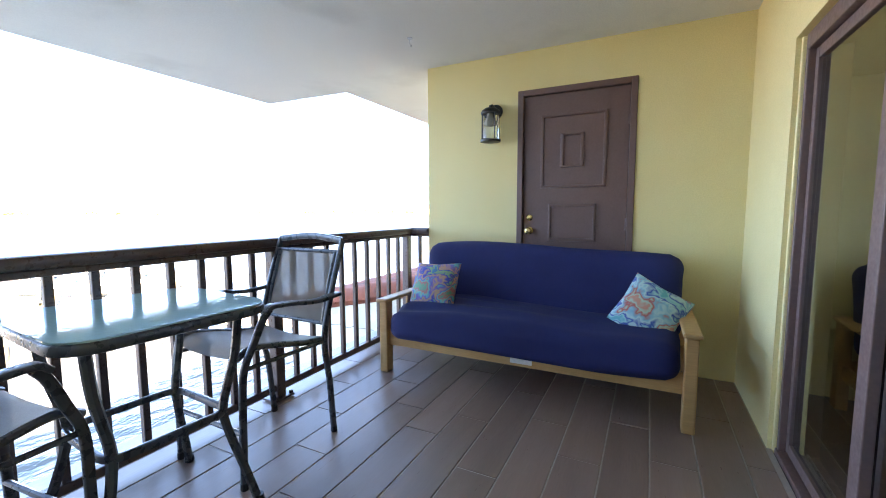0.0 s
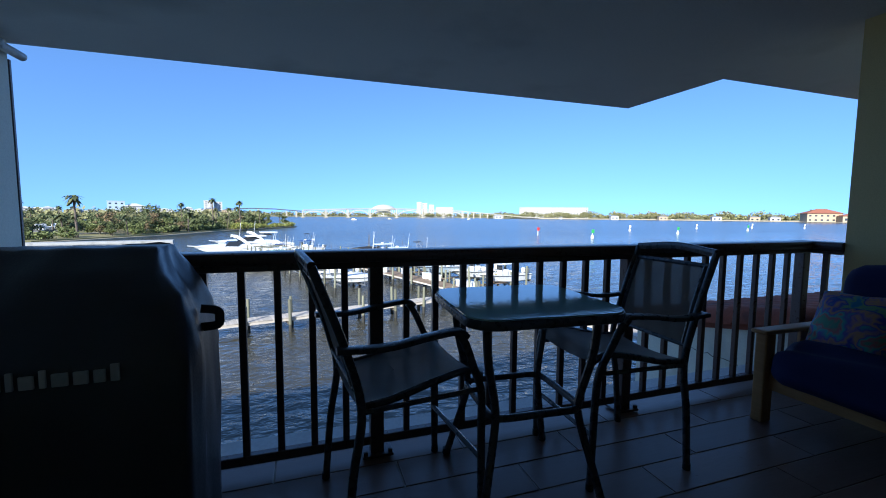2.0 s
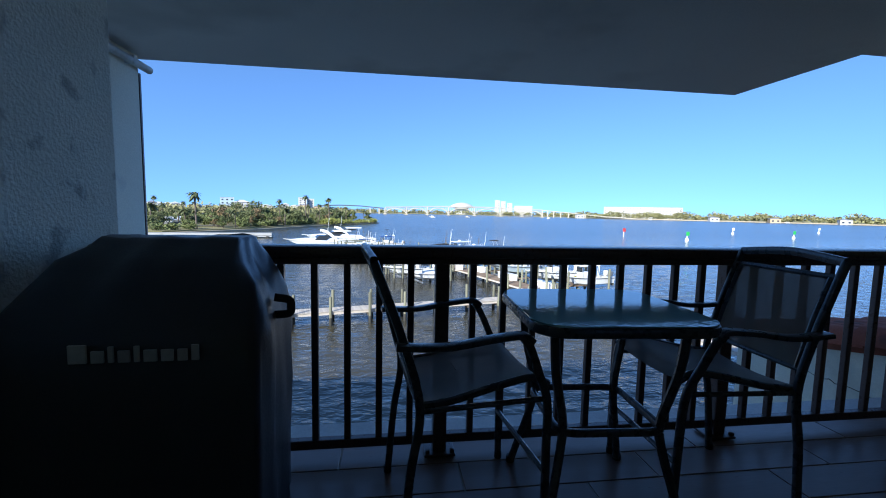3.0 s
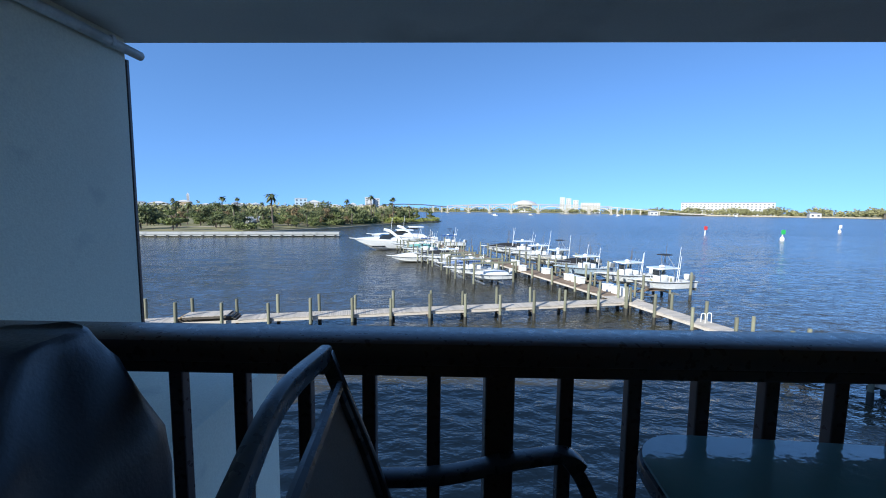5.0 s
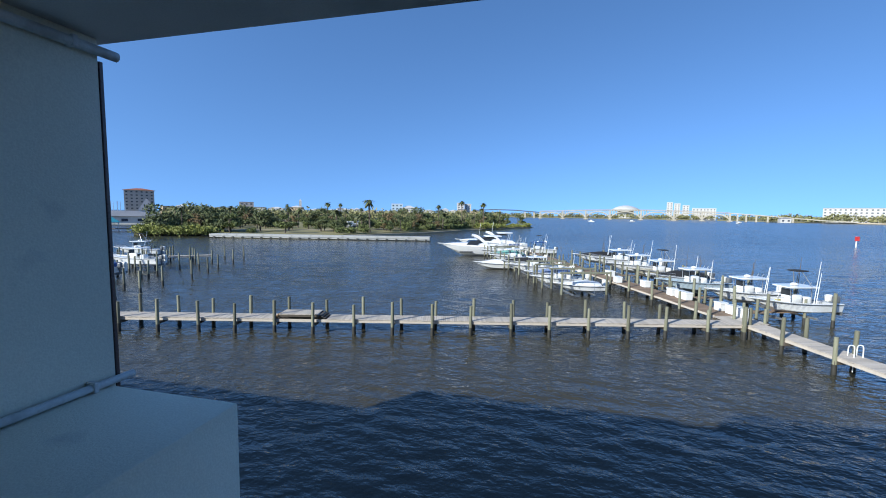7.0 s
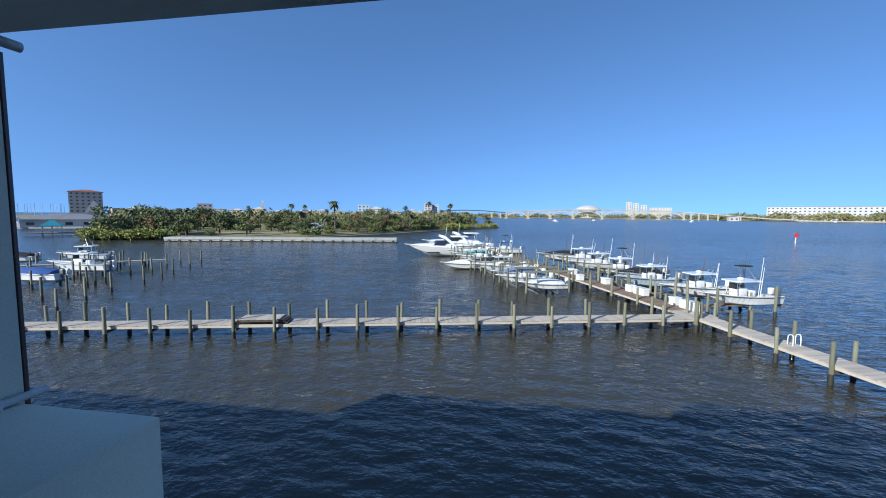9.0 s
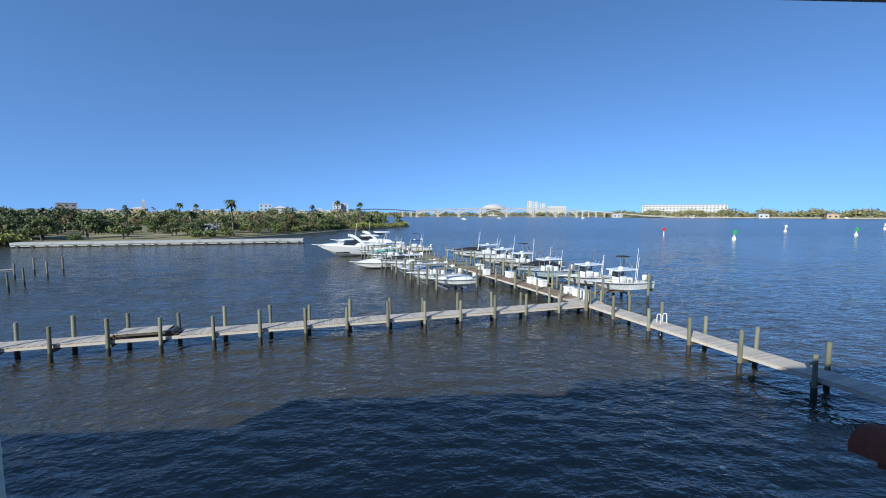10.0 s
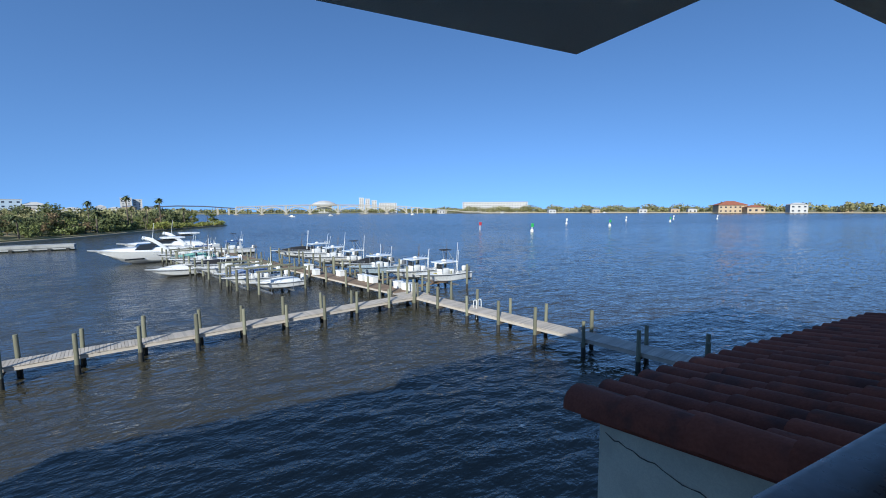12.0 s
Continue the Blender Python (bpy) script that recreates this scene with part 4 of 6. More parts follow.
def pier(label, start, end, width, step, first, deck_mat, side=1, raised=None):
    """A timber pier: boards on stringers between two rows of round piles. The deck lies on the given side of its line."""
    a, b = Vector(start), Vector(end)
    length, turn = (b - a).length, math.degrees(math.atan2(b.y - a.y, b.x - a.x))
    p = thing("timber_pier", label, "pier", pose(a.x, a.y, 0, 0, 0, turn), "timber piers of the marina", kind="structure")
    y0, y1 = (0.12, width) if side > 0 else (-width, -0.12)
    skip = [raised] if raised else []
    verts, faces = boards(length, y0, y1, -6.0, skip=skip)
    ob = new("deck_boards", mesh_of("deck_boards", verts, faces, deck_mat))
    ob.parent = p
    tagged(ob, kind="stuff")
    for y in (y0 + 0.08, (y0 + y1) / 2, y1 - 0.08):
        part("stringer", boxed(((0, y - 0.04, -6.24), (length, y + 0.04, -6.05))), BEAM_WOOD if abs(y) > 0.3 else DECK_GREY, p)
    x, i = first, 0
    while x < length:
        pile(p, x, -0.03 * side, i % 3)
        pile(p, x + 0.35, (width + 0.15) * side, (i + 1) % 3)
        part("cross_beam", boxed(((x - 0.07, y0 - 0.1, -6.45), (x + 0.07, y1 + 0.1, -6.245))), BEAM_WOOD, p)
        x += step
        i += 1
    if raised:
        x0, x1 = raised
        verts, faces = boards(x1 - x0 - 1.0, y0, y1, -5.68)
        ob = new("raised_boards", mesh_of("raised_boards", [(v[0] + x0 + 0.5, v[1], v[2]) for v in verts], faces, deck_mat))
        ob.parent = p
        for y in (y0 + 0.08, y1 - 0.08):
            part("raised_stringer", boxed(((x0 + 0.5, y - 0.04, -5.88), (x1 - 0.5, y + 0.04, -5.73))), BEAM_WOOD, p)
        for s, mat in ((x0, FRESH_WOOD), (x1, BEAM_WOOD)):
            for k in range(3):
                xs = s + (0.12 + 0.17 * k if s == x0 else -0.12 - 0.17 * k)
                part("step", boxed(((xs - 0.08, y0 + 0.05, -5.96 + 0.085 * k), (xs + 0.08, y1 - 0.05, -5.92 + 0.085 * k))), mat, p)
    return p
def line_a(x):
    return (x, 31.17 + 0.241 * (x - 1.6))
pier("grey weathered timber pier with a raised bridge section", line_a(-37.6), line_a(14.9), 1.45, 2.685, 0.0, DECK_GREY, 1, (21.2, 24.9))
pier("grey weathered timber walkway running towards the shore", (22.4, 7.0), (14.62, 34.5), 1.55, 3.1, 0.62, DECK_GREY, -1)
SPINE, ALONG = Vector((14.0, 36.0)), Vector((-0.322, 0.947))
pier("brown timber dock between the boat lifts", SPINE, SPINE + ALONG * 52, 2.0, 3.9, 1.2, DECK_BROWN, -1)
ACROSS = Vector((0.947, 0.322))
HEAD = math.degrees(math.atan2(-ACROSS.y, -ACROSS.x))
def dock_at(s, r, z=0.0):
    q = SPINE + ALONG * s + ACROSS * r
    return q.x, q.y, z
landing = thing("dock_landing", "grey timber landing where the piers meet", "pier", pose(14.0, 34.4, 0, 0, 0, 13.5), kind="structure")
verts, faces = boards(2.6, 0.1, 2.3, -5.99)
ob = new("deck_boards", mesh_of("deck_boards", verts, faces, DECK_GREY))
ob.parent = landing
part("stringer", boxed(((0, 0.15, -6.24), (2.6, 0.25, -6.05)), ((0, 2.1, -6.24), (2.6, 2.2, -6.05))), BEAM_WOOD, landing)
pile(landing, 1.0, 0.0, 0)
pile(landing, 2.2, 2.4, 1)


def hull(bm, L, B, F, n=16):
    """A planing hull, bow towards +x: raked stem, hard chine, flared bow, and a cockpit sunk between the gunwales."""
    rings = []
    for i in range(n + 1):
        u = i / n
        t = max(0.0, (u - 0.40) / 0.60)
        b = B / 2 * (0.92 + 0.08 * min(u / 0.3, 1)) * max(1 - t ** 2.6, 0.015)
        sheer = F * (1 + 0.42 * u * u)
        x = -L / 2 + L * u
        kx = -L / 2 + L * u * (1 - 0.13 * u * u)
        keel = 0.80 * sheer * max(0.0, (u - 0.45) / 0.55) ** 2.2
        chine = keel + (sheer - keel) * (0.30 + 0.10 * t)
        cx, flare = (x + kx) / 2, 0.84 - 0.34 * t
        floor = 0.50 * F if u < 0.60 else sheer - 0.07
        inner = b * 0.86 if 0 < i < n else b * 0.3
        rings.append([(kx, 0, keel), (cx, -b * flare, chine), (cx, -b * (flare + 0.05), chine + 0.05 * F), (x, -b, sheer), (x, -b * 0.92, sheer + 0.03), (x, -inner, sheer), (x, -inner * 0.96, floor),
                      (x, inner * 0.96, floor), (x, inner, sheer), (x, b * 0.92, sheer + 0.03), (x, b, sheer), (cx, b * (flare + 0.05), chine + 0.05 * F), (cx, b * flare, chine)])
    return loft(bm, rings)


def outboard(parent, x, y, z, mat):
    eng = part("outboard", cushion(bmesh.new(), (0.48, 0.40, 0.62), 0.12, 5, 0, pose(x, y, z + 0.35)), mat, parent, smooth=True)
    part("lower_unit", boxed(((x - 0.08, y - 0.06, z - 0.75), (x + 0.12, y + 0.06, z + 0.08)), ((x - 0.2, y - 0.03, z - 0.62), (x + 0.2, y + 0.03, z - 0.58)), bevel=0.02), mat, eng)


def fishing_boat(at, label, L=8.2, B=2.5, hull_mat=GELCOAT, top=GELCOAT, rods=3, engines=2, cover=None, tower=False, decals=False, group="boats on the lifts"):
    """A centre-console boat with a hardtop on posts."""
    boat = thing("motor_boat", label, "boat", at, group)
    F = 0.133 * L
    part("hull", hull(bmesh.new(), L, B, F), hull_mat, boat)
    for k in (-1, 1):
        part("rub_rail", tube(bmesh.new(), [(-L / 2 + L * u, k * (B / 2 * (0.92 + 0.08 * min(u / 0.3, 1)) * max(1 - max(0, (u - 0.40) / 0.60) ** 2.6, 0.015) + 0.01), F * (1 + 0.42 * u * u) - 0.06) for u in [i / 12 for i in range(13)]], 0.035, sides=6), ENGINE_GREY, boat)
    def sheer_at(u, k, up=0.0):
        t = max(0.0, (u - 0.40) / 0.60)
        return (-L / 2 + L * u, k * B / 2 * max(1 - t ** 2.6, 0.015), F * (1 + 0.42 * u * u) + up)
    part("waterline_band", loft(bmesh.new(), [[(-L / 2 - 0.004, -0.40 * B, 0.02), (-L / 2 - 0.004, 0.40 * B, 0.02), (-L / 2 - 0.004, 0.42 * B, 0.30 * F), (-L / 2 - 0.004, -0.42 * B, 0.30 * F)], [(-L / 2 - 0.03, -0.40 * B, 0.02), (-L / 2 - 0.03, 0.40 * B, 0.02), (-L / 2 - 0.03, 0.42 * B, 0.30 * F), (-L / 2 - 0.03, -0.42 * B, 0.30 * F)]]), ENGINE_GREY, boat)
    bow_rail = [sheer_at(u, k, 0.34) for u, k in ((0.62, -0.9), (0.72, -0.9), (0.82, -0.86), (0.91, -0.8), (0.97, 0), (0.91, 0.8), (0.82, 0.86), (0.72, 0.9), (0.62, 0.9))]
    part("bow_rail", tube(bmesh.new(), spline(bow_rail, 3), 0.018, sides=5), ALLOY, boat)
    for q in bow_rail[::2]:
        part("rail_post", tube(bmesh.new(), [q, (q[0], q[1], q[2] - 0.36)], 0.014, sides=4), ALLOY, boat)
    if cover:
        rings = []
        for i in range(9):
            u = i / 8
            w, h = B * 0.5 * (1 - 0.75 * u ** 2), F * (1.15 + 0.75 * math.sin(math.pi * (0.12 + 0.75 * u)) * (1 - 0.45 * u))
            x = -L * 0.42 + L * 0.80 * u
            rings.append([(x, -w, F * 1.02), (x, -w * 0.55, h * 0.92), (x, 0, h), (x, w * 0.55, h * 0.92), (x, w, F * 1.02), (x, 0, F * 0.95)])
        part("cover", loft(bmesh.new(), rings), cover, boat, "fitted canvas cover", True)
    else:
        part("console", boxed(((-0.10 * L, -0.17 * B, F * 0.9), (0.04 * L, 0.17 * B, F * 1.65)), bevel=0.07), GELCOAT, boat, smooth=True)
        part("windscreen", boxed(((0.025 * L, -0.16 * B, F * 1.6), (0.045 * L, 0.16 * B, F * 2.1)), bevel=0.01), BOAT_GLASS, boat, "tinted windscreen")
        part("console_screen", boxed(((-0.104 * L, -0.13 * B, F * 1.2), (-0.1005 * L, 0.13 * B, F * 1.55))), BOAT_GLASS, boat, "dark instrument panel")
        part("bow_seat", boxed(((0.06 * L, -0.15 * B, F * 0.5), (0.14 * L, 0.15 * B, F * 1.02)), ((0.14 * L, -0.30 * B, F * 0.5), (0.24 * L, -0.18 * B, F * 0.95)), ((0.14 * L, 0.18 * B, F * 0.5), (0.24 * L, 0.30 * B, F * 0.95)), bevel=0.05), SEAT_GREY, boat, "pale grey vinyl seats")
        part("stern_bench", boxed(((-0.47 * L, -0.33 * B, F * 0.5), (-0.40 * L, 0.33 * B, F * 0.98)), bevel=0.05), SEAT_GREY, boat, "pale grey vinyl bench")
        part("leaning_seat", boxed(((-0.22 * L, -0.17 * B, F * 0.9), (-0.15 * L, 0.15 * B, F * 1.45)), bevel=0.06), GELCOAT, boat, smooth=True)
        for x in (-0.20 * L, 0.05 * L):
            for s in (-1, 1):
                part("top_post", tube(bmesh.new(), [(x, 0.22 * B * s, F * 0.9), (x + 0.01 * L, 0.20 * B * s, F * 2.3)], 0.03, sides=6), ALLOY, boat)
        part("hardtop", prism(bmesh.new(), [(x - 0.07 * L, y) for x, y in rounded(0.36 * L, 0.70 * B, 0.25, 3)], F * 2.3, F * 2.38), top, boat)
        part("top_underside", prism(bmesh.new(), [(x - 0.07 * L, y) for x, y in rounded(0.33 * L, 0.64 * B, 0.22, 3)], F * 2.26, F * 2.296), SEAT_GREY, boat)
        for y in (-0.2 * B, 0.0, 0.2 * B):
            part("rod_holder", tube(bmesh.new(), [(-0.23 * L, y, F * 2.3), (-0.26 * L, y, F * 2.62)], 0.03, sides=5), ALLOY, boat)
        part("radar", lathe(bmesh.new(), [(0.10, 0), (0.26, 0.05), (0.26, 0.16), (0.10, 0.24)], (-0.05 * L, 0, F * 2.38), 12), GELCOAT, boat, smooth=True)
    rng = random.Random(L * 10 + rods)
    for i in range(rods):
        x, y = -0.22 * L + 0.1 * i, B * (0.34 if i % 2 else -0.34)
        part("rod", tube(bmesh.new(), [(x, y, F * 1.0), (x - rng.uniform(0.0, 0.7), y * 1.1, F * 1.0 + rng.uniform(2.0, 3.6))], [0.035, 0.015], sides=5), GELCOAT if i % 2 else BEAM_WOOD, boat)
    if tower:
        for s in (-1, 1):
            part("tower_leg", tube(bmesh.new(), [(-0.16 * L, 0.30 * B * s, F * 2.38), (-0.08 * L, 0.14 * B * s, F * 3.6)], 0.03, sides=6), ALLOY, boat)
        part("tower_top", prism(bmesh.new(), [(x - 0.08 * L, y) for x, y in rounded(1.1, 1.0, 0.2, 3)], F * 3.6, F * 3.68), BLACK_CANVAS, boat, "dark tower canopy")
    for i in range(engines):
        outboard(boat, -L / 2 - 0.25, (i - (engines - 1) / 2) * 0.6, F * 0.85, ENGINE_GREY if i % 2 else GELCOAT)
    if decals:
        part("side_panel", boxed(((-0.49 * L, -B / 2 - 0.008, F * 0.66), (0.12 * L, -B / 2 + 0.2, F * 0.97))), GEL_NAVY, boat, "dark navy side panel")
        part("name_band", boxed(((-0.12 * L, -B / 2 - 0.015, F * 0.42), (0.02 * L, -B / 2 + 0.25, F * 0.95))), PAINT_YELLOW, boat, "yellow decal")
        part("fish_decal", boxed(((-0.34 * L, -B / 2 - 0.015, F * 0.42), (-0.22 * L, -B / 2 + 0.25, F * 0.85))), PAINT_TEAL, boat, "teal decal")
    return boat


UP = -6.45
def lift(s, r, length, width, beams=True, base=UP):
    """Four tall piles with beams that carry a boat above the water."""
    x, y, _ = dock_at(s, r)
    frame_ = thing("boat_lift", "timber boat lift with four piles and alloy beams", "boat lift", pose(x, y, 0, 0, 0, HEAD), "boat lifts", kind="structure")
    for sx in (-1, 1):
        for sy in (-1, 1):
            pile(frame_, sx * length / 2, sy * width / 2, 3)
    for sy in (-1, 1) if beams else ():
        part("top_beam", boxed(((-length / 2 - 0.3, sy * width / 2 - 0.09, -4.38), (length / 2 + 0.3, sy * width / 2 + 0.09, -4.20)), bevel=0.02), PILE_WOOD, frame_)
    for sx in (-0.5, 0.5):
        part("cradle_beam", boxed(((sx * length / 2 - 0.08, -width / 2, base - 0.15), (sx * length / 2 + 0.08, width / 2, base)), bevel=0.02), ALLOY, frame_)
        for sy in (-1, 1) if beams else ():
            part("cable", tube(bmesh.new(), [(sx * length / 2, sy * (width / 2 - 0.12), base - 0.03), (sx * length / 2, sy * (width / 2 - 0.12), -4.3)], 0.02, sides=5), ALLOY, frame_)


def boat_pose(s, r, z, turn=0):
    return pose(*dock_at(s, r, z), 0, 0, HEAD + turn)
for s, r, args in ((2.6, 7.6, dict(label="white fishing boat with dark side, yellow and teal decals", L=7.2, B=2.6, tower=True, decals=True, rods=4)),
                   (6.5, 7.0, dict(label="white fishing boat with a hardtop on a lift", L=7.4, rods=5)),
                   (11.8, 5.8, dict(label="pale blue fishing boat with a white hardtop", L=7.6, hull_mat=GEL_BLUE, rods=3)),
                   (15.4, 6.9, dict(label="white fishing boat under a black canvas cover", L=7.4, cover=BLACK_CANVAS, rods=2)),
                   (19.8, 7.4, dict(label="tan fishing boat with an open hardtop", L=7.4, hull_mat=GEL_TAN, rods=3, tower=True)),
                   (25.0, 7.4, dict(label="white fishing boat with a hardtop on a lift", L=7.8, rods=4)),
                   (31.5, 8.4, dict(label="white fishing boat with a hardtop on a lift", L=8.2, rods=4)),
                   (36.5, 7.6, dict(label="white fishing boat under a black canvas cover", L=8.0, cover=BLACK_CANVAS, rods=5))):
    lift(s, r - 0.6, 5.6, 3.4, False, UP + 0.15)
    fishing_boat(boat_pose(s, r, UP + 0.15), **args)
for s, r, args in ((12.8, -5.6, dict(label="small white skiff on a low lift", L=5.2, B=2.0, rods=0, engines=1, cover=GELCOAT)),
                   (16.3, -6.4, dict(label="white centre-console boat on a lift", L=6.4, B=2.2, rods=2, engines=1)),
                   (31.0, -6.4, dict(label="white boat with a dark canvas cover on a lift", L=6.8, B=2.3, rods=4, engines=2, cover=BLACK_CANVAS)),
                   (37.6, -6.2, dict(label="white fishing boat with rods on a lift", L=7.2, B=2.4, rods=6, engines=2)),
                   (47.0, -6.2, dict(label="white fishing boat with rods on a lift", L=7.4, B=2.4, rods=6, engines=2)),
                   (19.6, -6.0, dict(label="white bow-rider under a pale blue canvas", L=6.6, B=2.4, rods=1, engines=1, cover=PALE_CANVAS)),
                   (26.0, -6.2, dict(label="white fishing boat with a hardtop on a lift", L=7.0, B=2.4, rods=3, engines=1)),
                   (42.0, -6.0, dict(label="white boat with a sea green canvas cover", L=7.0, B=2.4, rods=4, engines=2, cover=GREEN_CANVAS))):
    lift(s, r, 4.4, 3.2, s in (12.8, 19.6, 42.0))
    fishing_boat(boat_pose(s, r, UP), **args)
fishing_boat(boat_pose(34.2, -9.6, WATER_Z - 0.12, 6), "white motor boat moored at the lift piles", L=7.0, B=2.5, rods=0, engines=2, cover=GELCOAT, group="boats afloat")
fishing_boat(boat_pose(52.0, -2.5, WATER_Z - 0.12), "white fishing boat with a bright blue top", L=8.0, rods=6, top=BLUE_CANVAS, group="boats afloat")
fishing_boat(boat_pose(58.0, 4.5, WATER_Z - 0.12), "white fishing boat with a bright blue top", L=8.4, rods=6, top=BLUE_CANVAS, tower=True, group="boats afloat")


def cruiser(at):
    """A long express cruiser with a swept radar arch."""
    boat = thing("motor_yacht", "long white express cruiser yacht with a radar arch", "yacht", at)
    L, B, F = 16.0, 4.6, 2.0
    part("hull", hull(bmesh.new(), L, B, F), GELCOAT, boat, smooth=True)
    rings = []
    for u, w, h in ((-0.36, 1.75, 0.05), (-0.30, 1.8, 0.75), (-0.05, 1.75, 0.95), (0.12, 1.5, 0.85), (0.30, 1.05, 0.55), (0.43, 0.5, 0.2)):
        base = F * (1 + 0.34 * (u + 0.5) ** 2) - 0.05
        rings.append([(u * L, -w, base), (u * L, -w * 0.8, base + h * 0.8), (u * L, 0, base + h), (u * L, w * 0.8, base + h * 0.8), (u * L, w, base)])
    part("cabin", loft(bmesh.new(), rings), GELCOAT, boat, smooth=True)
    part("windscreen", loft(bmesh.new(), [[(x, -w, 2.55), (x - 0.9, -w * 0.85, 3.45), (x - 0.9, w * 0.85, 3.45), (x, w, 2.55)] for x, w in ((2.4, 1.3), (0.2, 1.65))]), BOAT_GLASS, boat, "dark raked windscreen")
    for s in (-1, 1):
        part("radar_arch", tube(bmesh.new(), spline([(-2.2, 1.7 * s, 2.2), (-0.8, 1.6 * s, 3.5), (0.3, 1.4 * s, 4.25), (0.8, 1.2 * s, 4.35)], 5), 0.55, 0.16, up=(0, 1, 0)), GELCOAT, boat, smooth=True)
        part("hull_window", boxed(((1.2, 2.02 * s - 0.12, 1.05), (3.8, 2.02 * s + 0.0, 1.3)), bevel=0.04), BOAT_GLASS, boat, "dark hull window")
    part("arch_bridge", boxed(((-0.3, -1.4, 4.2), (0.9, 1.4, 4.36)), bevel=0.06), GELCOAT, boat, smooth=True)
    part("canopy", boxed(((-3.6, -1.4, 3.75), (-0.4, 1.4, 3.95)), bevel=0.08), BLACK_CANVAS, boat, "dark canvas canopy")
    part("radar_dome", lathe(bmesh.new(), [(0.12, 0), (0.34, 0.08), (0.34, 0.24), (0.14, 0.38)], (-2.0, 0, 4.0), 14), GELCOAT, boat, smooth=True)
    part("flybridge_top", boxed(((-4.8, -1.5, 4.15), (-1.6, 1.5, 4.42)), bevel=0.1), GELCOAT, boat, smooth=True)
    part("antenna", tube(bmesh.new(), [(-0.2, 0.9, 4.3), (-0.5, 0.9, 6.8)], 0.03, sides=5), GELCOAT, boat)
    part("swim_platform", boxed(((-L / 2 - 1.1, -1.7, 0.5), (-L / 2 + 0.1, 1.7, 0.68)), bevel=0.05), GELCOAT, boat)
    return boat
cruiser(pose(-12.0, 84.8, WATER_Z - 0.35, 0, 0, HEAD + 1))
cruiser(pose(-10.6, 95.0, WATER_Z - 0.1, 0, 0, HEAD - 2))

# white dock boxes and small fittings on the docks
def dock_box(s, r, w=1.3, d=0.65):
    b = thing("dock_box", "white plastic dock box standing on the dock", "dock box", pose(*dock_at(s, r, -6.0), 0, 0, math.degrees(math.atan2(ALONG.y, ALONG.x))), "dock boxes")
    part("body", boxed(((-w / 2, -d / 2, 0), (w / 2, d / 2, 0.55)), bevel=0.03), GELCOAT, b)
    part("lid", boxed(((-w / 2 - 0.03, -d / 2 - 0.03, 0.552), (w / 2 + 0.03, d / 2 + 0.03, 0.68)), bevel=0.03), GELCOAT, b)
for s, r, w in ((0.9, 2.1, 1.7), (2.6, 2.1, 0.7), (7.0, 2.1, 1.5), (8.6, 2.1, 0.8), (15.8, 0.6, 0.8), (20.5, 2.1, 1.3), (13.0, 2.1, 0.9)):
    dock_box(s, r - 0.3, w)
for s in (2.2, 7.8, 14.0, 21.5):
    finger = thing("finger_pier", "short brown timber finger pier beside a boat lift", "pier", pose(*dock_at(s, 2.0), 0, 0, HEAD + 180), "finger piers", kind="structure")
    verts, faces = boards(6.5, -0.4, 0.4, -6.05)
    ob = new("deck_boards", mesh_of("deck_boards", verts, faces, DECK_BROWN))
    ob.parent = finger
    for x in (2.2, 6.2):
        pile(finger, x, -0.5, 1)
ladder = thing("dock_ladder", "white tube ladder with two hoops on the walkway", "ladder", pose(17.5, 28.6, -6.0, 0, 0, -74), kind="structure")
for y in (-0.25, 0.25):
    part("hoop", tube(bmesh.new(), spline([(0.0, y, -0.8), (0.0, y, 0.45), (-0.12, y, 0.62), (-0.30, y, 0.5), (-0.32, y, 0.0)], 5), 0.028, sides=6), GELCOAT, ladder)

# piles, a side dock and a boat further along the shore
moorings = [(-40.7, 43.7), (-43.0, 48.4), (-44.6, 52.1), (-47.5, 51.5), (-47.1, 58.1), (-52.6, 62.4), (-49.1, 62.8), (-50.4, 57.4), (-53.3, 56.8), (-49.2, 49.9), (-39.8, 38.9), (-45.5, 42.3),
            (-45.9, 41.4), (-37.9, 34.7), (-41.6, 36.0), (-35.7, 30.6), (-41.8, 34.0), (-46.8, 44.6), (-56.0, 52.6), (-58.5, 50.2), (-61.0, 60.0), (-52.0, 45.0), (-57.5, 44.0), (-63.0, 55.5)]
for x, y in moorings:
    m = thing("mooring_pile", "weathered round timber pile standing in the water", "mooring pile", pose(x, y, 0), "mooring piles")
    pile(m, 0, 0, random.choice((0, 1, 2)))
pier("weathered timber side dock among mooring piles", (-66.0, 46.3), (-52.0, 58.9), 1.3, 3.1, 0.3, DECK_GREY, 1)
def lifted_boat(x, y, turn, label, **args):
    fishing_boat(pose(x, y, UP, 0, 0, turn), label, group="boats on the lifts", **args)
    carrier = thing("boat_lift", "low timber boat lift with alloy beams", "boat lift", pose(x, y, 0, 0, 0, turn), "boat lifts", kind="structure")
    for sx in (-1.7, 1.7):
        part("cradle_beam", boxed(((sx - 0.08, -1.7, UP - 0.15), (sx + 0.08, 1.7, UP)), bevel=0.02), ALLOY, carrier)
        for sy in (-1.75, 1.75):
            pile(carrier, sx, sy, 1)
lifted_boat(-54.4, 47.6, 191, "white fishing boat on a lift by the mooring piles", L=8.0, B=2.6, rods=1)
lifted_boat(-51.8, 40.2, 191, "white motor boat under a royal blue cover", L=7.2, B=2.5, rods=0, cover=BLUE_CANVAS)
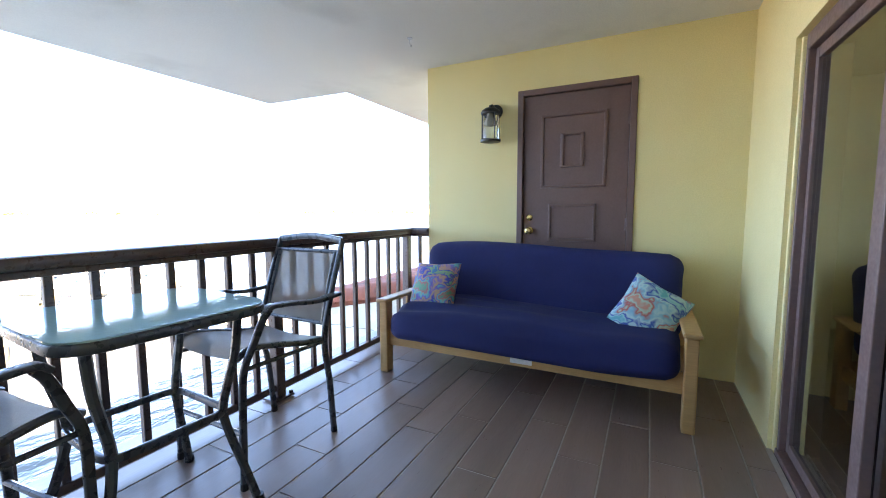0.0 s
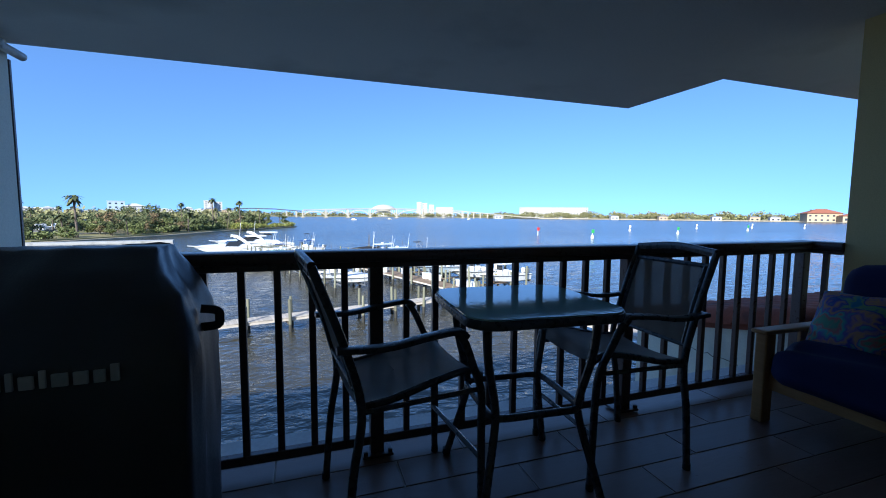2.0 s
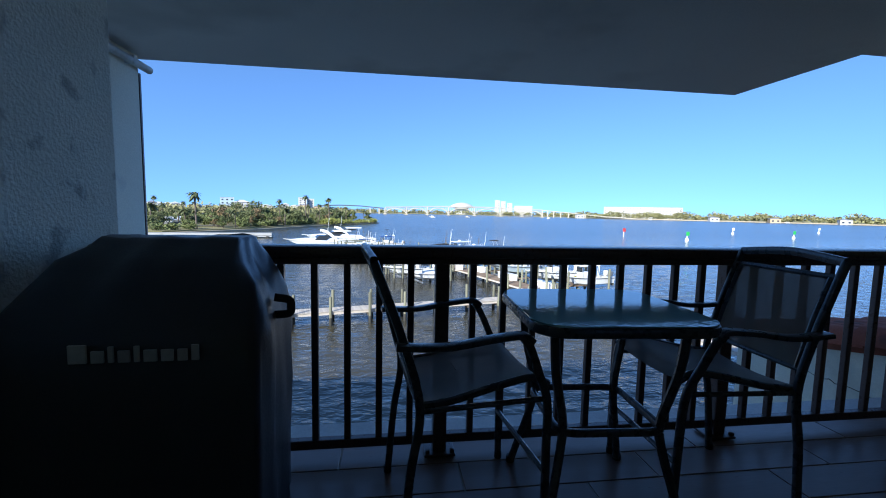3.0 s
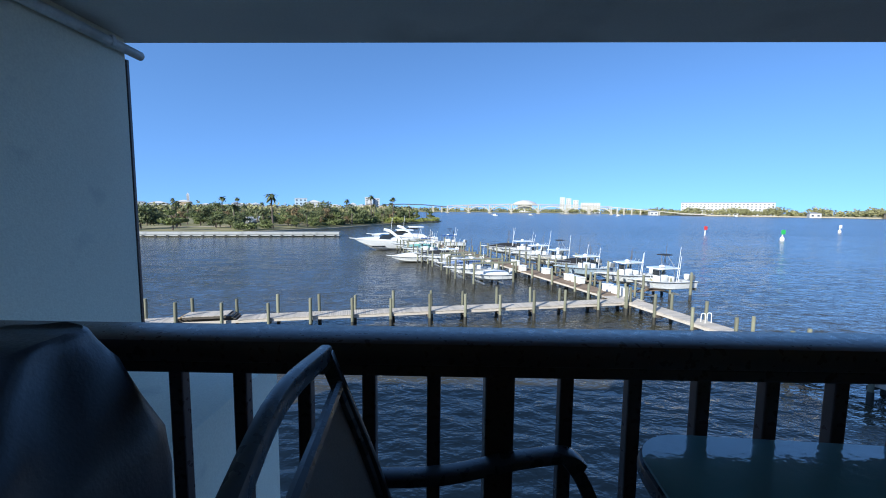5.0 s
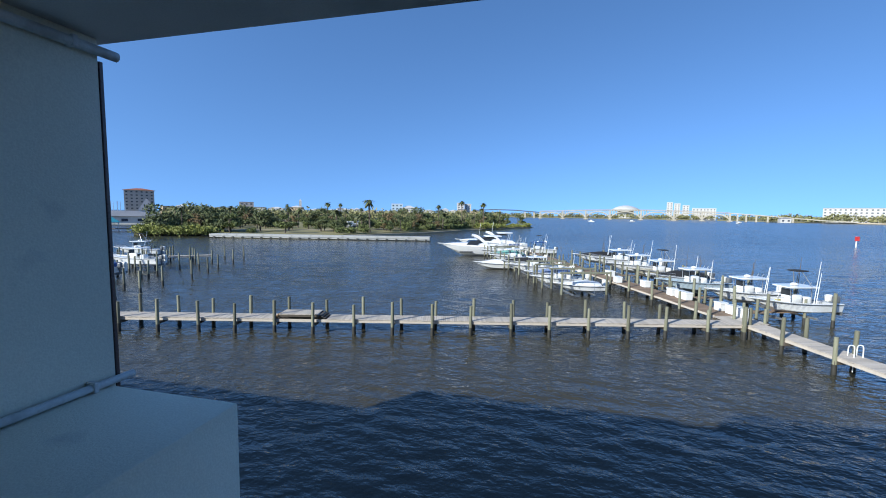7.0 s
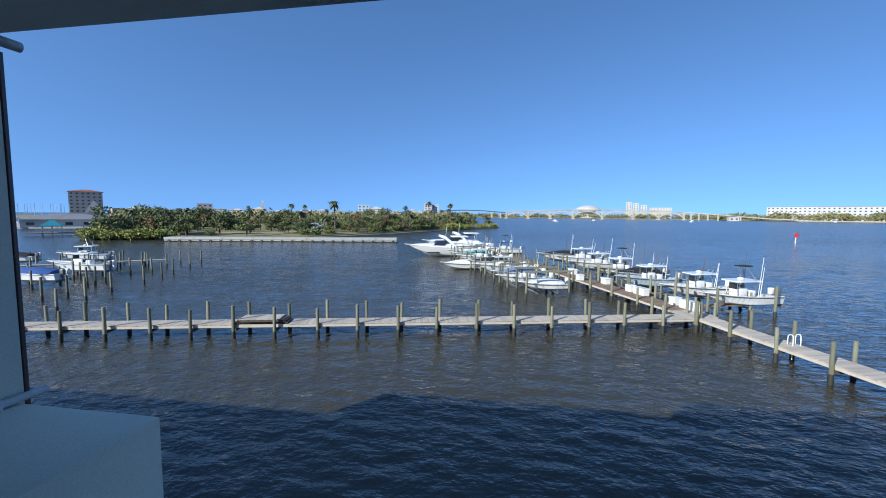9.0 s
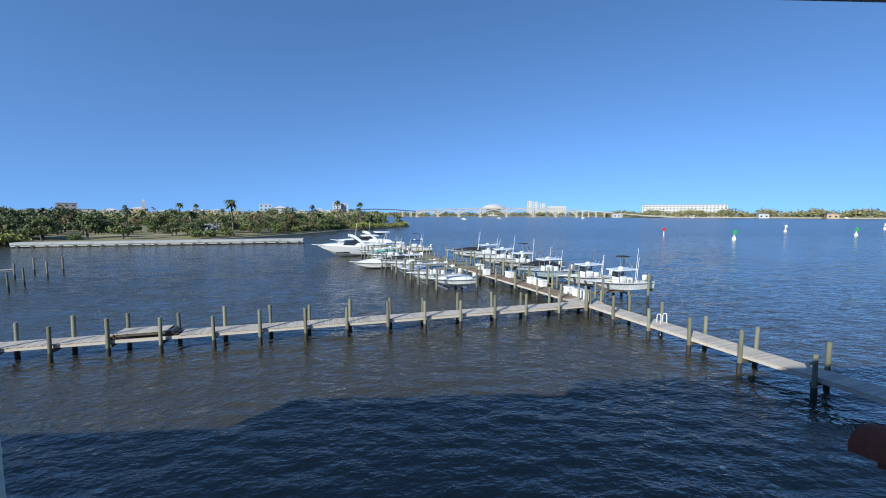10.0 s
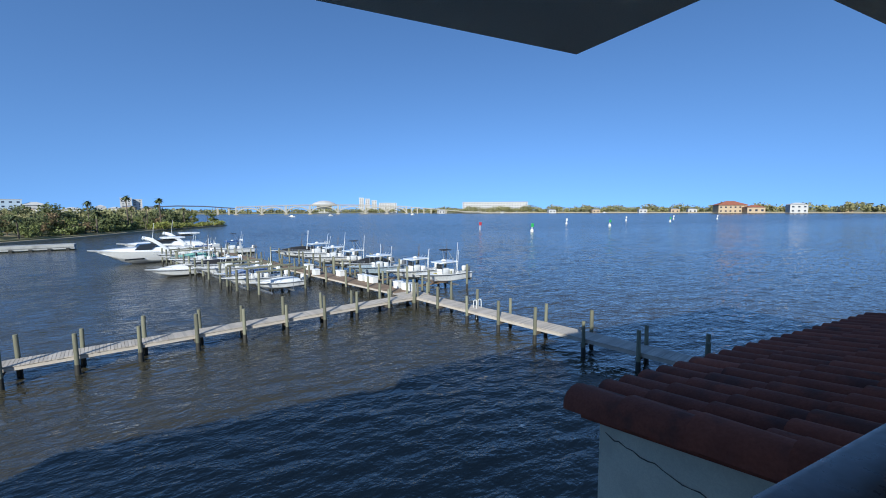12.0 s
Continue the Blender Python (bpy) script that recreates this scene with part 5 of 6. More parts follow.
lifted_boat(-75.0, 54.0, 205, "white motor boat under a navy canvas cover", L=7.0, B=2.5, rods=0, cover=BLACK_CANVAS)
lifted_boat(-66.5, 58.2, 200, "white boat with a tall tower on a lift", L=7.6, B=2.6, rods=2, tower=True)

# channel markers
def marker(x, y, board, label, h=3.2):
    m = thing("channel_marker", label, "channel marker", pose(x, y, WATER_Z), "channel markers")
    part("post", tube(bmesh.new(), [(0, 0, -1.5), (0, 0, h)], 0.16, sides=8), GELCOAT, m)
    part("board", boxed(((-0.55, -0.4, h - 1.3), (0.55, -0.16, h)), bevel=0.04), board, m)
    if board is not PAINT_RED:
        part("float", lathe(bmesh.new(), [(0.5, 0.0), (0.6, 0.3), (0.5, 0.9), (0.2, 1.2)], (0, 0, 0), 12), GELCOAT, m)
marker(91, 149, PAINT_RED, "slim red channel marker standing in the river")
for x, y, b in ((99, 125, PAINT_GREEN), (167, 180, GELCOAT), (163, 146, PAINT_GREEN), (244, 204, GELCOAT), (244, 171, PAINT_GREEN), (304, 210, GELCOAT), (338, 197, GELCOAT)):
    marker(x, y, b, "white and green channel marker standing in the river" if b is PAINT_GREEN else "white channel marker standing in the river")
for x, y, z in ((120, 620, 200), (260, 640, 30), (60, 560, 160), (520, 760, 80), (700, 640, 120), (820, 560, 20)):
    b = thing("far_boat", "small white boat out on the river", "boat", pose(x, y, WATER_Z, 0, 0, z), "far boats")
    part("hull", hull(bmesh.new(), 9, 3, 1.1, n=8), GELCOAT, b)
    part("cabin", boxed(((-2, -1.0, 1.0), (1, 1.0, 2.6)), bevel=0.2), GELCOAT, b)

# ---- the park across the basin ----
SHORE = [(-190, 190), (-142, 130), (-127, 107), (-118, 112), (-100, 117), (-66, 132), (-47, 168), (-36, 205), (-20, 245), (-7, 272)]
land = SHORE + [(-12, 286), (-60, 320), (-160, 420), (-420, 640), (-900, 900), (-1500, 700), (-900, 560), (-260, 330)]
park = structure("ground", bmesh.new(), GRASS, "park ground with dry winter grass", "ground")
part("lawn", prism(bmesh.new(), land[::-1], WATER_Z - 1.5, -6.15), GRASS, park)
part("beach", prism(bmesh.new(), [(x + 1.5, y - 1.5) for x, y in SHORE[5:]] + [(x - 5, y + 6) for x, y in SHORE[:4:-1]], WATER_Z - 1.4, -6.5), SAND, park, "narrow sandy shore")
part("path", prism(bmesh.new(), [(-150, 128), (-110, 141), (-78, 157), (-64, 185), (-68, 187), (-83, 162), (-113, 146), (-152, 133)][::-1], -6.4, -6.11), SAND, park, "pale sandy path")

seawall = thing("floating_breakwater", "long grey concrete breakwater dock with dark fenders", "dock", pose(-98, 107, 0, 0, 0, math.degrees(math.atan2(13, 66))), kind="structure")
part("deck", boxed(((0, 0, -6.35), (67.5, 4.2, -5.75)), bevel=0.05), CONCRETE, seawall)
part("skirt", boxed(((0, 0.15, -6.75), (67.5, 4.0, -6.352))), CONCRETE, seawall)
for i in range(23):
    part("fender", boxed(((1.2 + i * 2.95, -0.12, -7.3), (1.75 + i * 2.95, 0.14, -6.5))), PILE_WET, seawall)


def leaves(lobes, count, size, seed, flat=0.6, inner=0.55):
    """Many small leaf sprays scattered through round lobes, with gaps."""
    rng = np.random.default_rng(seed)
    verts, faces = [], []
    for i in range(count):
        cx, cy, cz, r = lobes[rng.integers(len(lobes))]
        d = rng.normal(size=3)
        d /= np.linalg.norm(d)
        rad = r * (inner + (1 - inner) * rng.random()) * (0.82 + 0.36 * rng.random())
        c = np.array((cx, cy, cz)) + d * rad * np.array((1, 1, flat))
        a = rng.normal(size=3)
        a /= np.linalg.norm(a)
        b = np.cross(a, d + 0.4 * rng.normal(size=3))
        b /= np.linalg.norm(b) + 1e-9
        s = size * rng.uniform(0.5, 1.25)
        n = len(verts)
        verts += [tuple(c + a * s), tuple(c + b * s * 0.6), tuple(c - a * s * 0.8), tuple(c - b * s * 0.6 + d * s * 0.3)]
        faces.append((n, n + 1, n + 2, n + 3))
    return verts, faces


def tree_kind(name, label, mat, height, spread, seed, count=420, size=0.42, low=0.12):
    rng = random.Random(seed)
    t = thing(name, label, "tree", pose(0, 0, 0), "park trees")
    bm = bmesh.new()
    trunk = [(0, 0, -0.3), (rng.uniform(-.2, .2), rng.uniform(-.2, .2), height * 0.25), (rng.uniform(-.4, .4), rng.uniform(-.4, .4), height * 0.5)]
    tube(bm, spline(trunk, 4), [0.26 * height / 7 * (1 - 0.06 * i) for i in range(9)], sides=7)
    lobes = []
    for i in range(rng.randint(7, 10)):
        a, d = rng.uniform(0, 6.28), spread * rng.uniform(0.15, 0.75)
        z = height * rng.uniform(low + 0.12, 0.82)
        r = spread * rng.uniform(0.30, 0.48)
        lobes.append((d * math.cos(a), d * math.sin(a), z, r))
        tube(bm, [trunk[2], (d * math.cos(a) * 0.6, d * math.sin(a) * 0.6, height * 0.5 + (z - height * 0.5) * 0.5), (d * math.cos(a), d * math.sin(a), z)], [0.11, 0.07, 0.03], sides=5)
    part("trunk", bm, BARK, t)
    v, f = leaves(lobes, count, size, seed)
    crown = new("crown", mesh_of("crown", v, f, mat))
    crown.parent = t
    return t


def palm_kind(height, seed):
    rng = random.Random(seed)
    t = thing("palm_tree", "tall thin palm with a round head of fronds", "palm", pose(0, 0, 0), "park palms")
    lean = rng.uniform(-0.5, 0.5)
    part("trunk", tube(bmesh.new(), spline([(0, 0, -0.3), (lean * 0.3, 0, height * 0.5), (lean, 0, height)], 4), [0.22 - 0.008 * i for i in range(9)], sides=7), BARK, t)
    verts, faces = [], []
    for i in range(34):
        a, up = rng.uniform(0, 6.28), rng.uniform(-0.7, 0.9)
        along = Vector((math.cos(a), math.sin(a), 0))
        side = Vector((-math.sin(a), math.cos(a), 0))
        L, last = rng.uniform(1.1, 1.7), None
        for k in range(4):
            s = k / 3
            c = Vector((lean, 0, height)) + along * L * s + Vector((0, 0, up * L * s - 0.9 * s * s))
            w = 0.30 * math.sin(0.4 + 2.5 * s)
            n = len(verts)
            verts += [tuple(c - side * w), tuple(c + side * w)]
            if last is not None:
                faces.append((last, last + 1, n + 1, n))
            last = n
    crown = new("fronds", mesh_of("fronds", verts, faces, LEAF_PALM))
    crown.parent = t
    return t


def bush_kind(mat, name, label, height, spread, seed):
    rng = random.Random(seed)
    t = thing(name, label, "shrub", pose(0, 0, 0), "shore shrubs")
    lobes = [(spread * rng.uniform(-0.6, 0.6), spread * rng.uniform(-0.6, 0.6), height * rng.uniform(0.25, 0.6), spread * rng.uniform(0.35, 0.5)) for _ in range(7)]
    bm = bmesh.new()
    for x, y, z, r in lobes:
        tube(bm, [(x * 0.3, y * 0.3, -0.4), (x * 0.7, y * 0.7, z * 0.6), (x, y, z)], [0.07, 0.05, 0.03], sides=5)
    part("stems", bm, BARK, t)
    v, f = leaves(lobes, 520, 0.28, seed, 0.75, 0.45)
    crown = new("foliage", mesh_of("foliage", v, f, mat))
    crown.parent = t
    return t


def scatter():
    rng = random.Random(11)
    kinds = [tree_kind("oak_tree", "dark green live oak in the park", LEAF_OAK, 6.6, 4.4, 1, 1500, 0.36), tree_kind("oak_tree", "dark green live oak in the park", LEAF_OAK, 7.2, 5.2, 2, 1700, 0.38),
             tree_kind("broadleaf_tree", "fresh green broadleaf tree in the park", LEAF_GREEN, 5.4, 3.4, 3, 1100, 0.30), tree_kind("broadleaf_tree", "fresh green broadleaf tree in the park", LEAF_GREEN, 6.0, 3.1, 4, 1000, 0.30),
             tree_kind("bare_tree", "thin russet winter tree in the park", LEAF_BROWN, 6.2, 3.6, 5, 420, 0.30)]
    palms = [palm_kind(5.6, 1), palm_kind(7.0, 2), palm_kind(9.6, 3), palm_kind(11.2, 4)]
    bushes = [bush_kind(LEAF_MANGROVE, "mangrove_bush", "bright yellow-green mangrove bush at the water", 2.6, 3.0, 1), bush_kind(LEAF_MANGROVE, "mangrove_bush", "bright yellow-green mangrove bush at the water", 3.2, 3.4, 2), bush_kind(LEAF_GREEN, "shore_bush", "low green bush on the shore", 2.2, 2.4, 3)]
    used = set()
    def put(kind, x, y, z=-6.15):
        s = rng.choice((0.75, 0.95, 1.0, 1.15, 1.4)) * rng.uniform(0.9, 1.1)
        m = pose(x, y, z, 0, 0, rng.uniform(0, 360))
        if kind.name not in used:
            used.add(kind.name)
            kind.matrix_basis = m
        else:
            copy_thing(kind, m @ Matrix.Diagonal((s, s, s * rng.uniform(0.85, 1.1), 1)))
    # along the shoreline, in rows of growing depth
    for (x0, y0), (x1, y1) in zip(SHORE, SHORE[1:]):
        length = math.hypot(x1 - x0, y1 - y0)
        nx, ny = -(y1 - y0) / length, (x1 - x0) / length
        clearing = x0 == -100
        for row, (depth, gap) in enumerate(((4, 3.4), (9, 3.8), (17, 4.4), (28, 5.5), (48, 8.0), (80, 11.0))):
            if -160 < x0 < -60:
                gap *= (1.9, 2.0, 1.8, 1.5, 1.2, 1.0)[row]
            count = int(length / gap)
            for i in range(count):
                f = (i + rng.uniform(0.1, 0.9)) / count
                if clearing and row < 4 and rng.random() < 0.55:
                    continue
                if x0 == -20 and f > 0.55 and row > 0:
                    continue
                d = depth * rng.uniform(0.75, 1.3)
                x, y = x0 + (x1 - x0) * f + nx * d, y0 + (y1 - y0) * f + ny * d
                roll = rng.random()
                kind = kinds[0] if roll < 0.22 else kinds[1] if roll < 0.40 else kinds[2] if roll < 0.58 else kinds[3] if roll < 0.72 else kinds[4] if roll < 0.82 else palms[0] if roll < 0.93 else palms[1]
                if row == 0 and roll < 0.6:
                    kind = bushes[2]
                put(kind, x, y)
    for i in range(34):
        f = i / 33
        put(bushes[rng.randrange(2)], -126 + 20 * f + rng.uniform(-1.5, 1.5), 108.5 + 7 * f + rng.uniform(-2.5, 1.5), -6.7)
    for i in range(12):
        put(bushes[rng.randrange(2)], -30 + 22 * i / 11 + rng.uniform(-1, 1), 216 + 54 * i / 11, -6.6)
    for az, d, k in ((-13.9, 205, 3), (-10.7, 215, 3), (-9.0, 225, 2), (-7.76, 222, 3), (-10.4, 235, 2), (-39.0, 260, 2), (-29.0, 250, 2), (-24.5, 240, 2), (-20.5, 235, 2), (-42.5, 230, 2), (-34.0, 270, 3), (-27.3, 280, 3)):
        put(palms[k], d * math.sin(radians(az)), d * math.cos(radians(az)))
    for k in kinds + palms + bushes:
        if k.name not in used:
            for o in (*k.children_recursive, k):
                bpy.data.objects.remove(o)
scatter()


# ---- far shores, bridge and town ----
def far(az, d):
    return d * math.sin(radians(az)), d * math.cos(radians(az))


def building(name, label, az, d, width, depth, z0, z1, wall, roof=None, storeys=0, turn=0.0, peak=0.0, category="building"):
    x, y = far(az, d)
    b = thing(name, label, category, pose(x, y, 0, 0, 0, -az + turn), "town buildings")
    part("wall", boxed(((-width / 2, -depth / 2, z0), (width / 2, depth / 2, z1))), wall, b)
    if peak:
        bm = bmesh.new()
        w, e = width / 2 + 0.04 * width, depth / 2 + 0.04 * width
        k = 0.45 * (w - min(w, e)) + 0.05 * w
        loft(bm, [[(-w, -e, z1), (w, -e, z1), (w, e, z1), (-w, e, z1)], [(-k, -0.1, z1 + peak), (k, -0.1, z1 + peak), (k, 0.1, z1 + peak), (-k, 0.1, z1 + peak)]])
        part("roof", bm, roof, b)
    else:
        part("roof", boxed(((-width / 2 - 0.3, -depth / 2 - 0.3, z1 + 0.01), (width / 2 + 0.3, depth / 2 + 0.3, z1 + 0.02 + 0.03 * (z1 - z0)))), roof or wall, b)
    if storeys:
        h = (z1 - z0) / storeys
        columns = max(2, int(width / 7))
        window = shape(boxed(((-width / columns * 0.2, -0.15, 0), (width / columns * 0.2, 0.15, h * 0.36))), "window", WINDOW_DARK)
        for s in range(storeys):
            for c in range(columns):
                piece("window", window, b, pose(-width / 2 + width * (c + 0.5) / columns, -depth / 2, z0 + h * (s + 0.28)))
    return b
building("hotel", "grey hotel block with a red tiled roof", -49.97, 1000, 47, 30, -6, 38, HOUSE_GREY, ROOF_RED, 7, peak=4)
building("pavilion", "waterside house with a steep grey pyramid roof", -49.0, 310, 8, 8, -6.5, 1.0, HOUSE_WHITE, ROOF_GREY, 2, peak=7, category="house")
building("pavilion_hall", "long low waterside hall with a grey roof", -51.0, 296, 36, 14, -6.5, -2.5, HOUSE_WHITE, ROOF_GREY, 1, peak=3, category="house")
building("office_block", "dark flat-roofed block above the trees", -39.1, 850, 24, 20, -6, 17, HOUSE_GREY, HOUSE_GREY, 4)
building("obelisk", "slim white obelisk above the trees", -32.65, 620, 3.2, 3.2, -6, 16, HOUSE_WHITE, HOUSE_WHITE, peak=3)
building("glass_office", "pale green glass office block", -20.0, 900, 24, 18, -6, 20, GEL_BLUE, HOUSE_WHITE, 4)
building("white_hall", "white hall with a low round roof", -18.4, 900, 30, 20, -6, 12, HOUSE_WHITE, HOUSE_WHITE, peak=5)
building("tower_block", "white tower block above the trees", -11.2, 900, 16, 16, -6, 24, HOUSE_WHITE, HOUSE_WHITE, 8)
building("tower_block", "white tower block above the trees", -10.2, 910, 14, 16, -6, 22, HOUSE_WHITE, HOUSE_WHITE, 8)
marina_ground = structure("marina_ground", prism(bmesh.new(), [(-430, 150), (-255, 158), (-200, 190), (-196, 232), (-430, 215)], WATER_Z - 1.5, -6.2), CONCRETE, "low quay ground under the waterside halls", "ground")
shelter = thing("dock_shelter", "open dock shelter with a teal hipped roof on posts", "shelter", pose(-157, 122.5, 0, 0, 0, 52), kind="structure")
part("deck", boxed(((-7, -2.6, -6.2), (9, 2.6, -5.95)), bevel=0.03), DECK_BROWN, shelter)
part("roof", loft(bmesh.new(), [[(-3.0, -3.0, -3.6), (3.0, -3.0, -3.6), (3.0, 3.0, -3.6), (-3.0, 3.0, -3.6)], [(-2.9, -2.9, -3.4), (2.9, -2.9, -3.4), (2.9, 2.9, -3.4), (-2.9, 2.9, -3.4)], [(-0.6, -0.1, -1.6), (0.6, -0.1, -1.6), (0.6, 0.1, -1.6), (-0.6, 0.1, -1.6)]]), ROOF_TEAL, shelter, "teal sheet metal roof")
for x in (-2.5, 0, 2.5):
    for y in (-2.4, 2.4):
        part("post", boxed(((x - 0.14, y - 0.14, -8.4), (x + 0.14, y + 0.14, -3.6)), bevel=0.02), HOUSE_WHITE, shelter)
rng = random.Random(9)
yacht = None
for i in range(18):
    az = -55.6 + 4.6 * (i + rng.uniform(0.1, 0.9)) / 18
    d = rng.uniform(395, 450)
    m = pose(d * math.sin(radians(az)), d * math.cos(radians(az)), WATER_Z + 0.25 * rng.uniform(-1, 1), 0, rng.uniform(-1, 1), rng.uniform(0, 360))
    if yacht is None:
        yacht = thing("sailing_yacht", "white sailing yacht with a bare tall mast", "sailing boat", m, "yachts in the basin")
        part("hull", hull(bmesh.new(), 10, 3, 1.1, 8), GELCOAT, yacht)
        part("mast", tube(bmesh.new(), [(0.8, 0, 0.4), (0.8, 0, 14.2)], 0.15, sides=6), ALLOY, yacht)
        part("boom", tube(bmesh.new(), [(0.8, 0, 2.4), (-3.4, 0, 2.5)], 0.16, sides=6), BLUE_CANVAS, yacht, "boom under a blue sail cover")
    else:
        copy_thing(yacht, m)
rng = random.Random(5)
for i in range(44):
    az = -47.5 + 38.0 * i / 43 + rng.uniform(-0.5, 0.5)
    building("town_house", "low white building among the town's trees", az, rng.uniform(480, 760), rng.uniform(7, 15), 10, -6, rng.uniform(1.5, 6.5), rng.choice((HOUSE_WHITE, HOUSE_WHITE, HOUSE_TAN)), rng.choice((HOUSE_WHITE, HOUSE_WHITE, ROOF_GREY)), 1, rng.uniform(-20, 20), rng.choice((0, 2.0)))
stored = None
for i in range(14):
    x, y = -104 + 26 * rng.random(), 186 + 30 * rng.random()
    m = pose(x, y, -5.6, 0, 0, rng.uniform(0, 360))
    if stored is None:
        stored = thing("stored_boat", "white boat parked ashore behind the trees", "boat", m, "boats ashore")
        part("hull", hull(bmesh.new(), 7.5, 2.5, 1.0, n=8), GELCOAT, stored)
        part("cabin", boxed(((-1.6, -0.8, 1.0), (0.8, 0.8, 2.4)), bevel=0.15), GELCOAT, stored)
        part("trailer", boxed(((-3, -0.9, -0.55), (3, 0.9, 0.12)), bevel=0.05), ENGINE_GREY, stored)
    else:
        copy_thing(stored, m)
building("long_condo", "long white waterfront condominium block", 33.4, 1120, 172, 24, -7, 21.5, HOUSE_WHITE, ROOF_GREY, 5)
for az, w, z in ((15.1, 15, 40), (15.9, 15, 37), (16.8, 16, 32), (18.0, 26, 24), (19.2, 30, 24)):
    building("condo_tower", "white condominium tower behind the bridge", az, 1350, w, 22, -7, z, HOUSE_WHITE, HOUSE_WHITE, 8)
building("villa", "large orange villa with a red tiled roof", 61.0, 860, 44, 22, -6, 7, HOUSE_TAN, ROOF_RED, 2, 25, 7, "house")
building("villa_wing", "orange villa wing with a red tiled roof", 63.2, 855, 26, 16, -6, 3, HOUSE_TAN, ROOF_RED, 1, 25, 4, "house")
building("white_house", "white waterfront house among trees", 66.8, 870, 24, 14, -6, 7, HOUSE_WHITE, HOUSE_WHITE, 2, 25, 3, "house")
for az, mat in ((41.0, HOUSE_WHITE), (46.5, HOUSE_TAN), (52.0, HOUSE_WHITE), (55.5, HOUSE_TAN), (70.5, HOUSE_TAN), (26.0, HOUSE_WHITE), (57.3, HOUSE_WHITE)):
    building("shore_house", "low waterfront house among trees", az, 960, 16, 12, -7, 0.5, mat, ROOF_GREY, 1, 20, 2, "house")
x, y = far(10.2, 1500)
dome = thing("arena_dome", "wide pale dome far behind the bridge", "dome", pose(x, y, 0), "town buildings")
part("dome", lathe(bmesh.new(), [(26, -7), (26, 17), (46, 17.5), (43, 22), (34, 28), (21, 33), (9, 35.5), (1, 36)], (0, 0, 0), 32), HOUSE_WHITE, dome, smooth=True)


def bridge():
    """A high concrete arch bridge over the river, with a low approach."""
    b = thing("arch_bridge", "long cream concrete arch bridge across the river", "bridge", kind="structure")
    D = 1000
    angles = (-0.4, 2.55, 5.45, 8.4, 12.0, 15.6, 18.5, 21.2)
    tops = (9.0, 10.8, 12.6, 13.8, 13.8, 12.8, 11.0, 9.2)
    def deck_part(name, pts, mat, w=12, h=1.5):
        part(name, tube(bmesh.new(), pts, w, h), mat, b)
    deck_part("deck", [(*far(a, D), z) for a, z in zip(angles, tops)], BRIDGE_WHITE)
    deck_part("parapet", [(*far(a, D), z + 1.7) for a, z in zip(angles, tops)], BRIDGE_WHITE, 12.4, 0.6)
    for a, z in zip(angles, tops):
        x, y = far(a, D)
        part("pier", boxed(((-1.7, -6, -9), (1.7, 6, z - 1)), bevel=0.3), BRIDGE_WHITE, b, at=pose(x, y, 0, 0, 0, -a))
        part("footing", boxed(((-4.5, -8, -9), (4.5, 8, -5.4)), bevel=0.3), BRIDGE_WHITE, b, at=pose(x, y, 0, 0, 0, -a))
    for (a0, a1), (z0, z1) in zip(zip(angles, angles[1:]), zip(tops, tops[1:])):
        pts = []
        for i in range(13):
            f = i / 12
            x, y = far(a0 + (a1 - a0) * f, D)
            pts.append((x, y, -4.0 + (0.5 * (z0 + z1) - 3.2 + 4.0) * (1 - (2 * f - 1) ** 2) ** 0.8))
        part("arch", tube(bmesh.new(), pts, 9, 2.5), BRIDGE_WHITE, b)
        for i in (1, 2, 3, 9, 10, 11):
            x, y, z = pts[i]
            part("spandrel_post", boxed(((-0.55, -4, z), (0.8, 4, z0 + (z1 - z0) * i / 12 - 0.8))), BRIDGE_WHITE, b, at=pose(x, y, 0, 0, 0, -(a0 + a1) / 2))
    low = [(21.2, 9.2), (22.8, 7.0), (24.6, 4.4), (26.6, 1.2), (29.0, -2.5), (31.5, -4.8)]
    deck_part("approach_deck", [(*far(a, D), z) for a, z in low], BRIDGE_WHITE, 11, 1.8)
    for a, z in [(21.9, 8.2), (22.7, 7.0), (23.6, 5.7), (24.6, 4.3), (25.6, 2.7), (26.7, 1.0)]:
        part("approach_pier", boxed(((-1.4, -5, -9), (1.4, 5, z - 0.8))), BRIDGE_WHITE, b, at=pose(*far(a, D), 0, 0, 0, -a))
    steel = [(-9.2, 11.0), (-6.5, 13.5), (-3.8, 12.6), (-1.8, 9.5), (-0.4, 7.5)]
    deck_part("steel_span", [(*far(a, D + 120), z) for a, z in steel], BRIDGE_DARK, 11, 2.6)
    for a in (-1.2, -2.4):
        part("approach_pier", boxed(((-2, -5, -9), (2, 5, 8.0))), BRIDGE_WHITE, b, at=pose(*far(a, D + 120), 0, 0, 0, -a))
bridge()

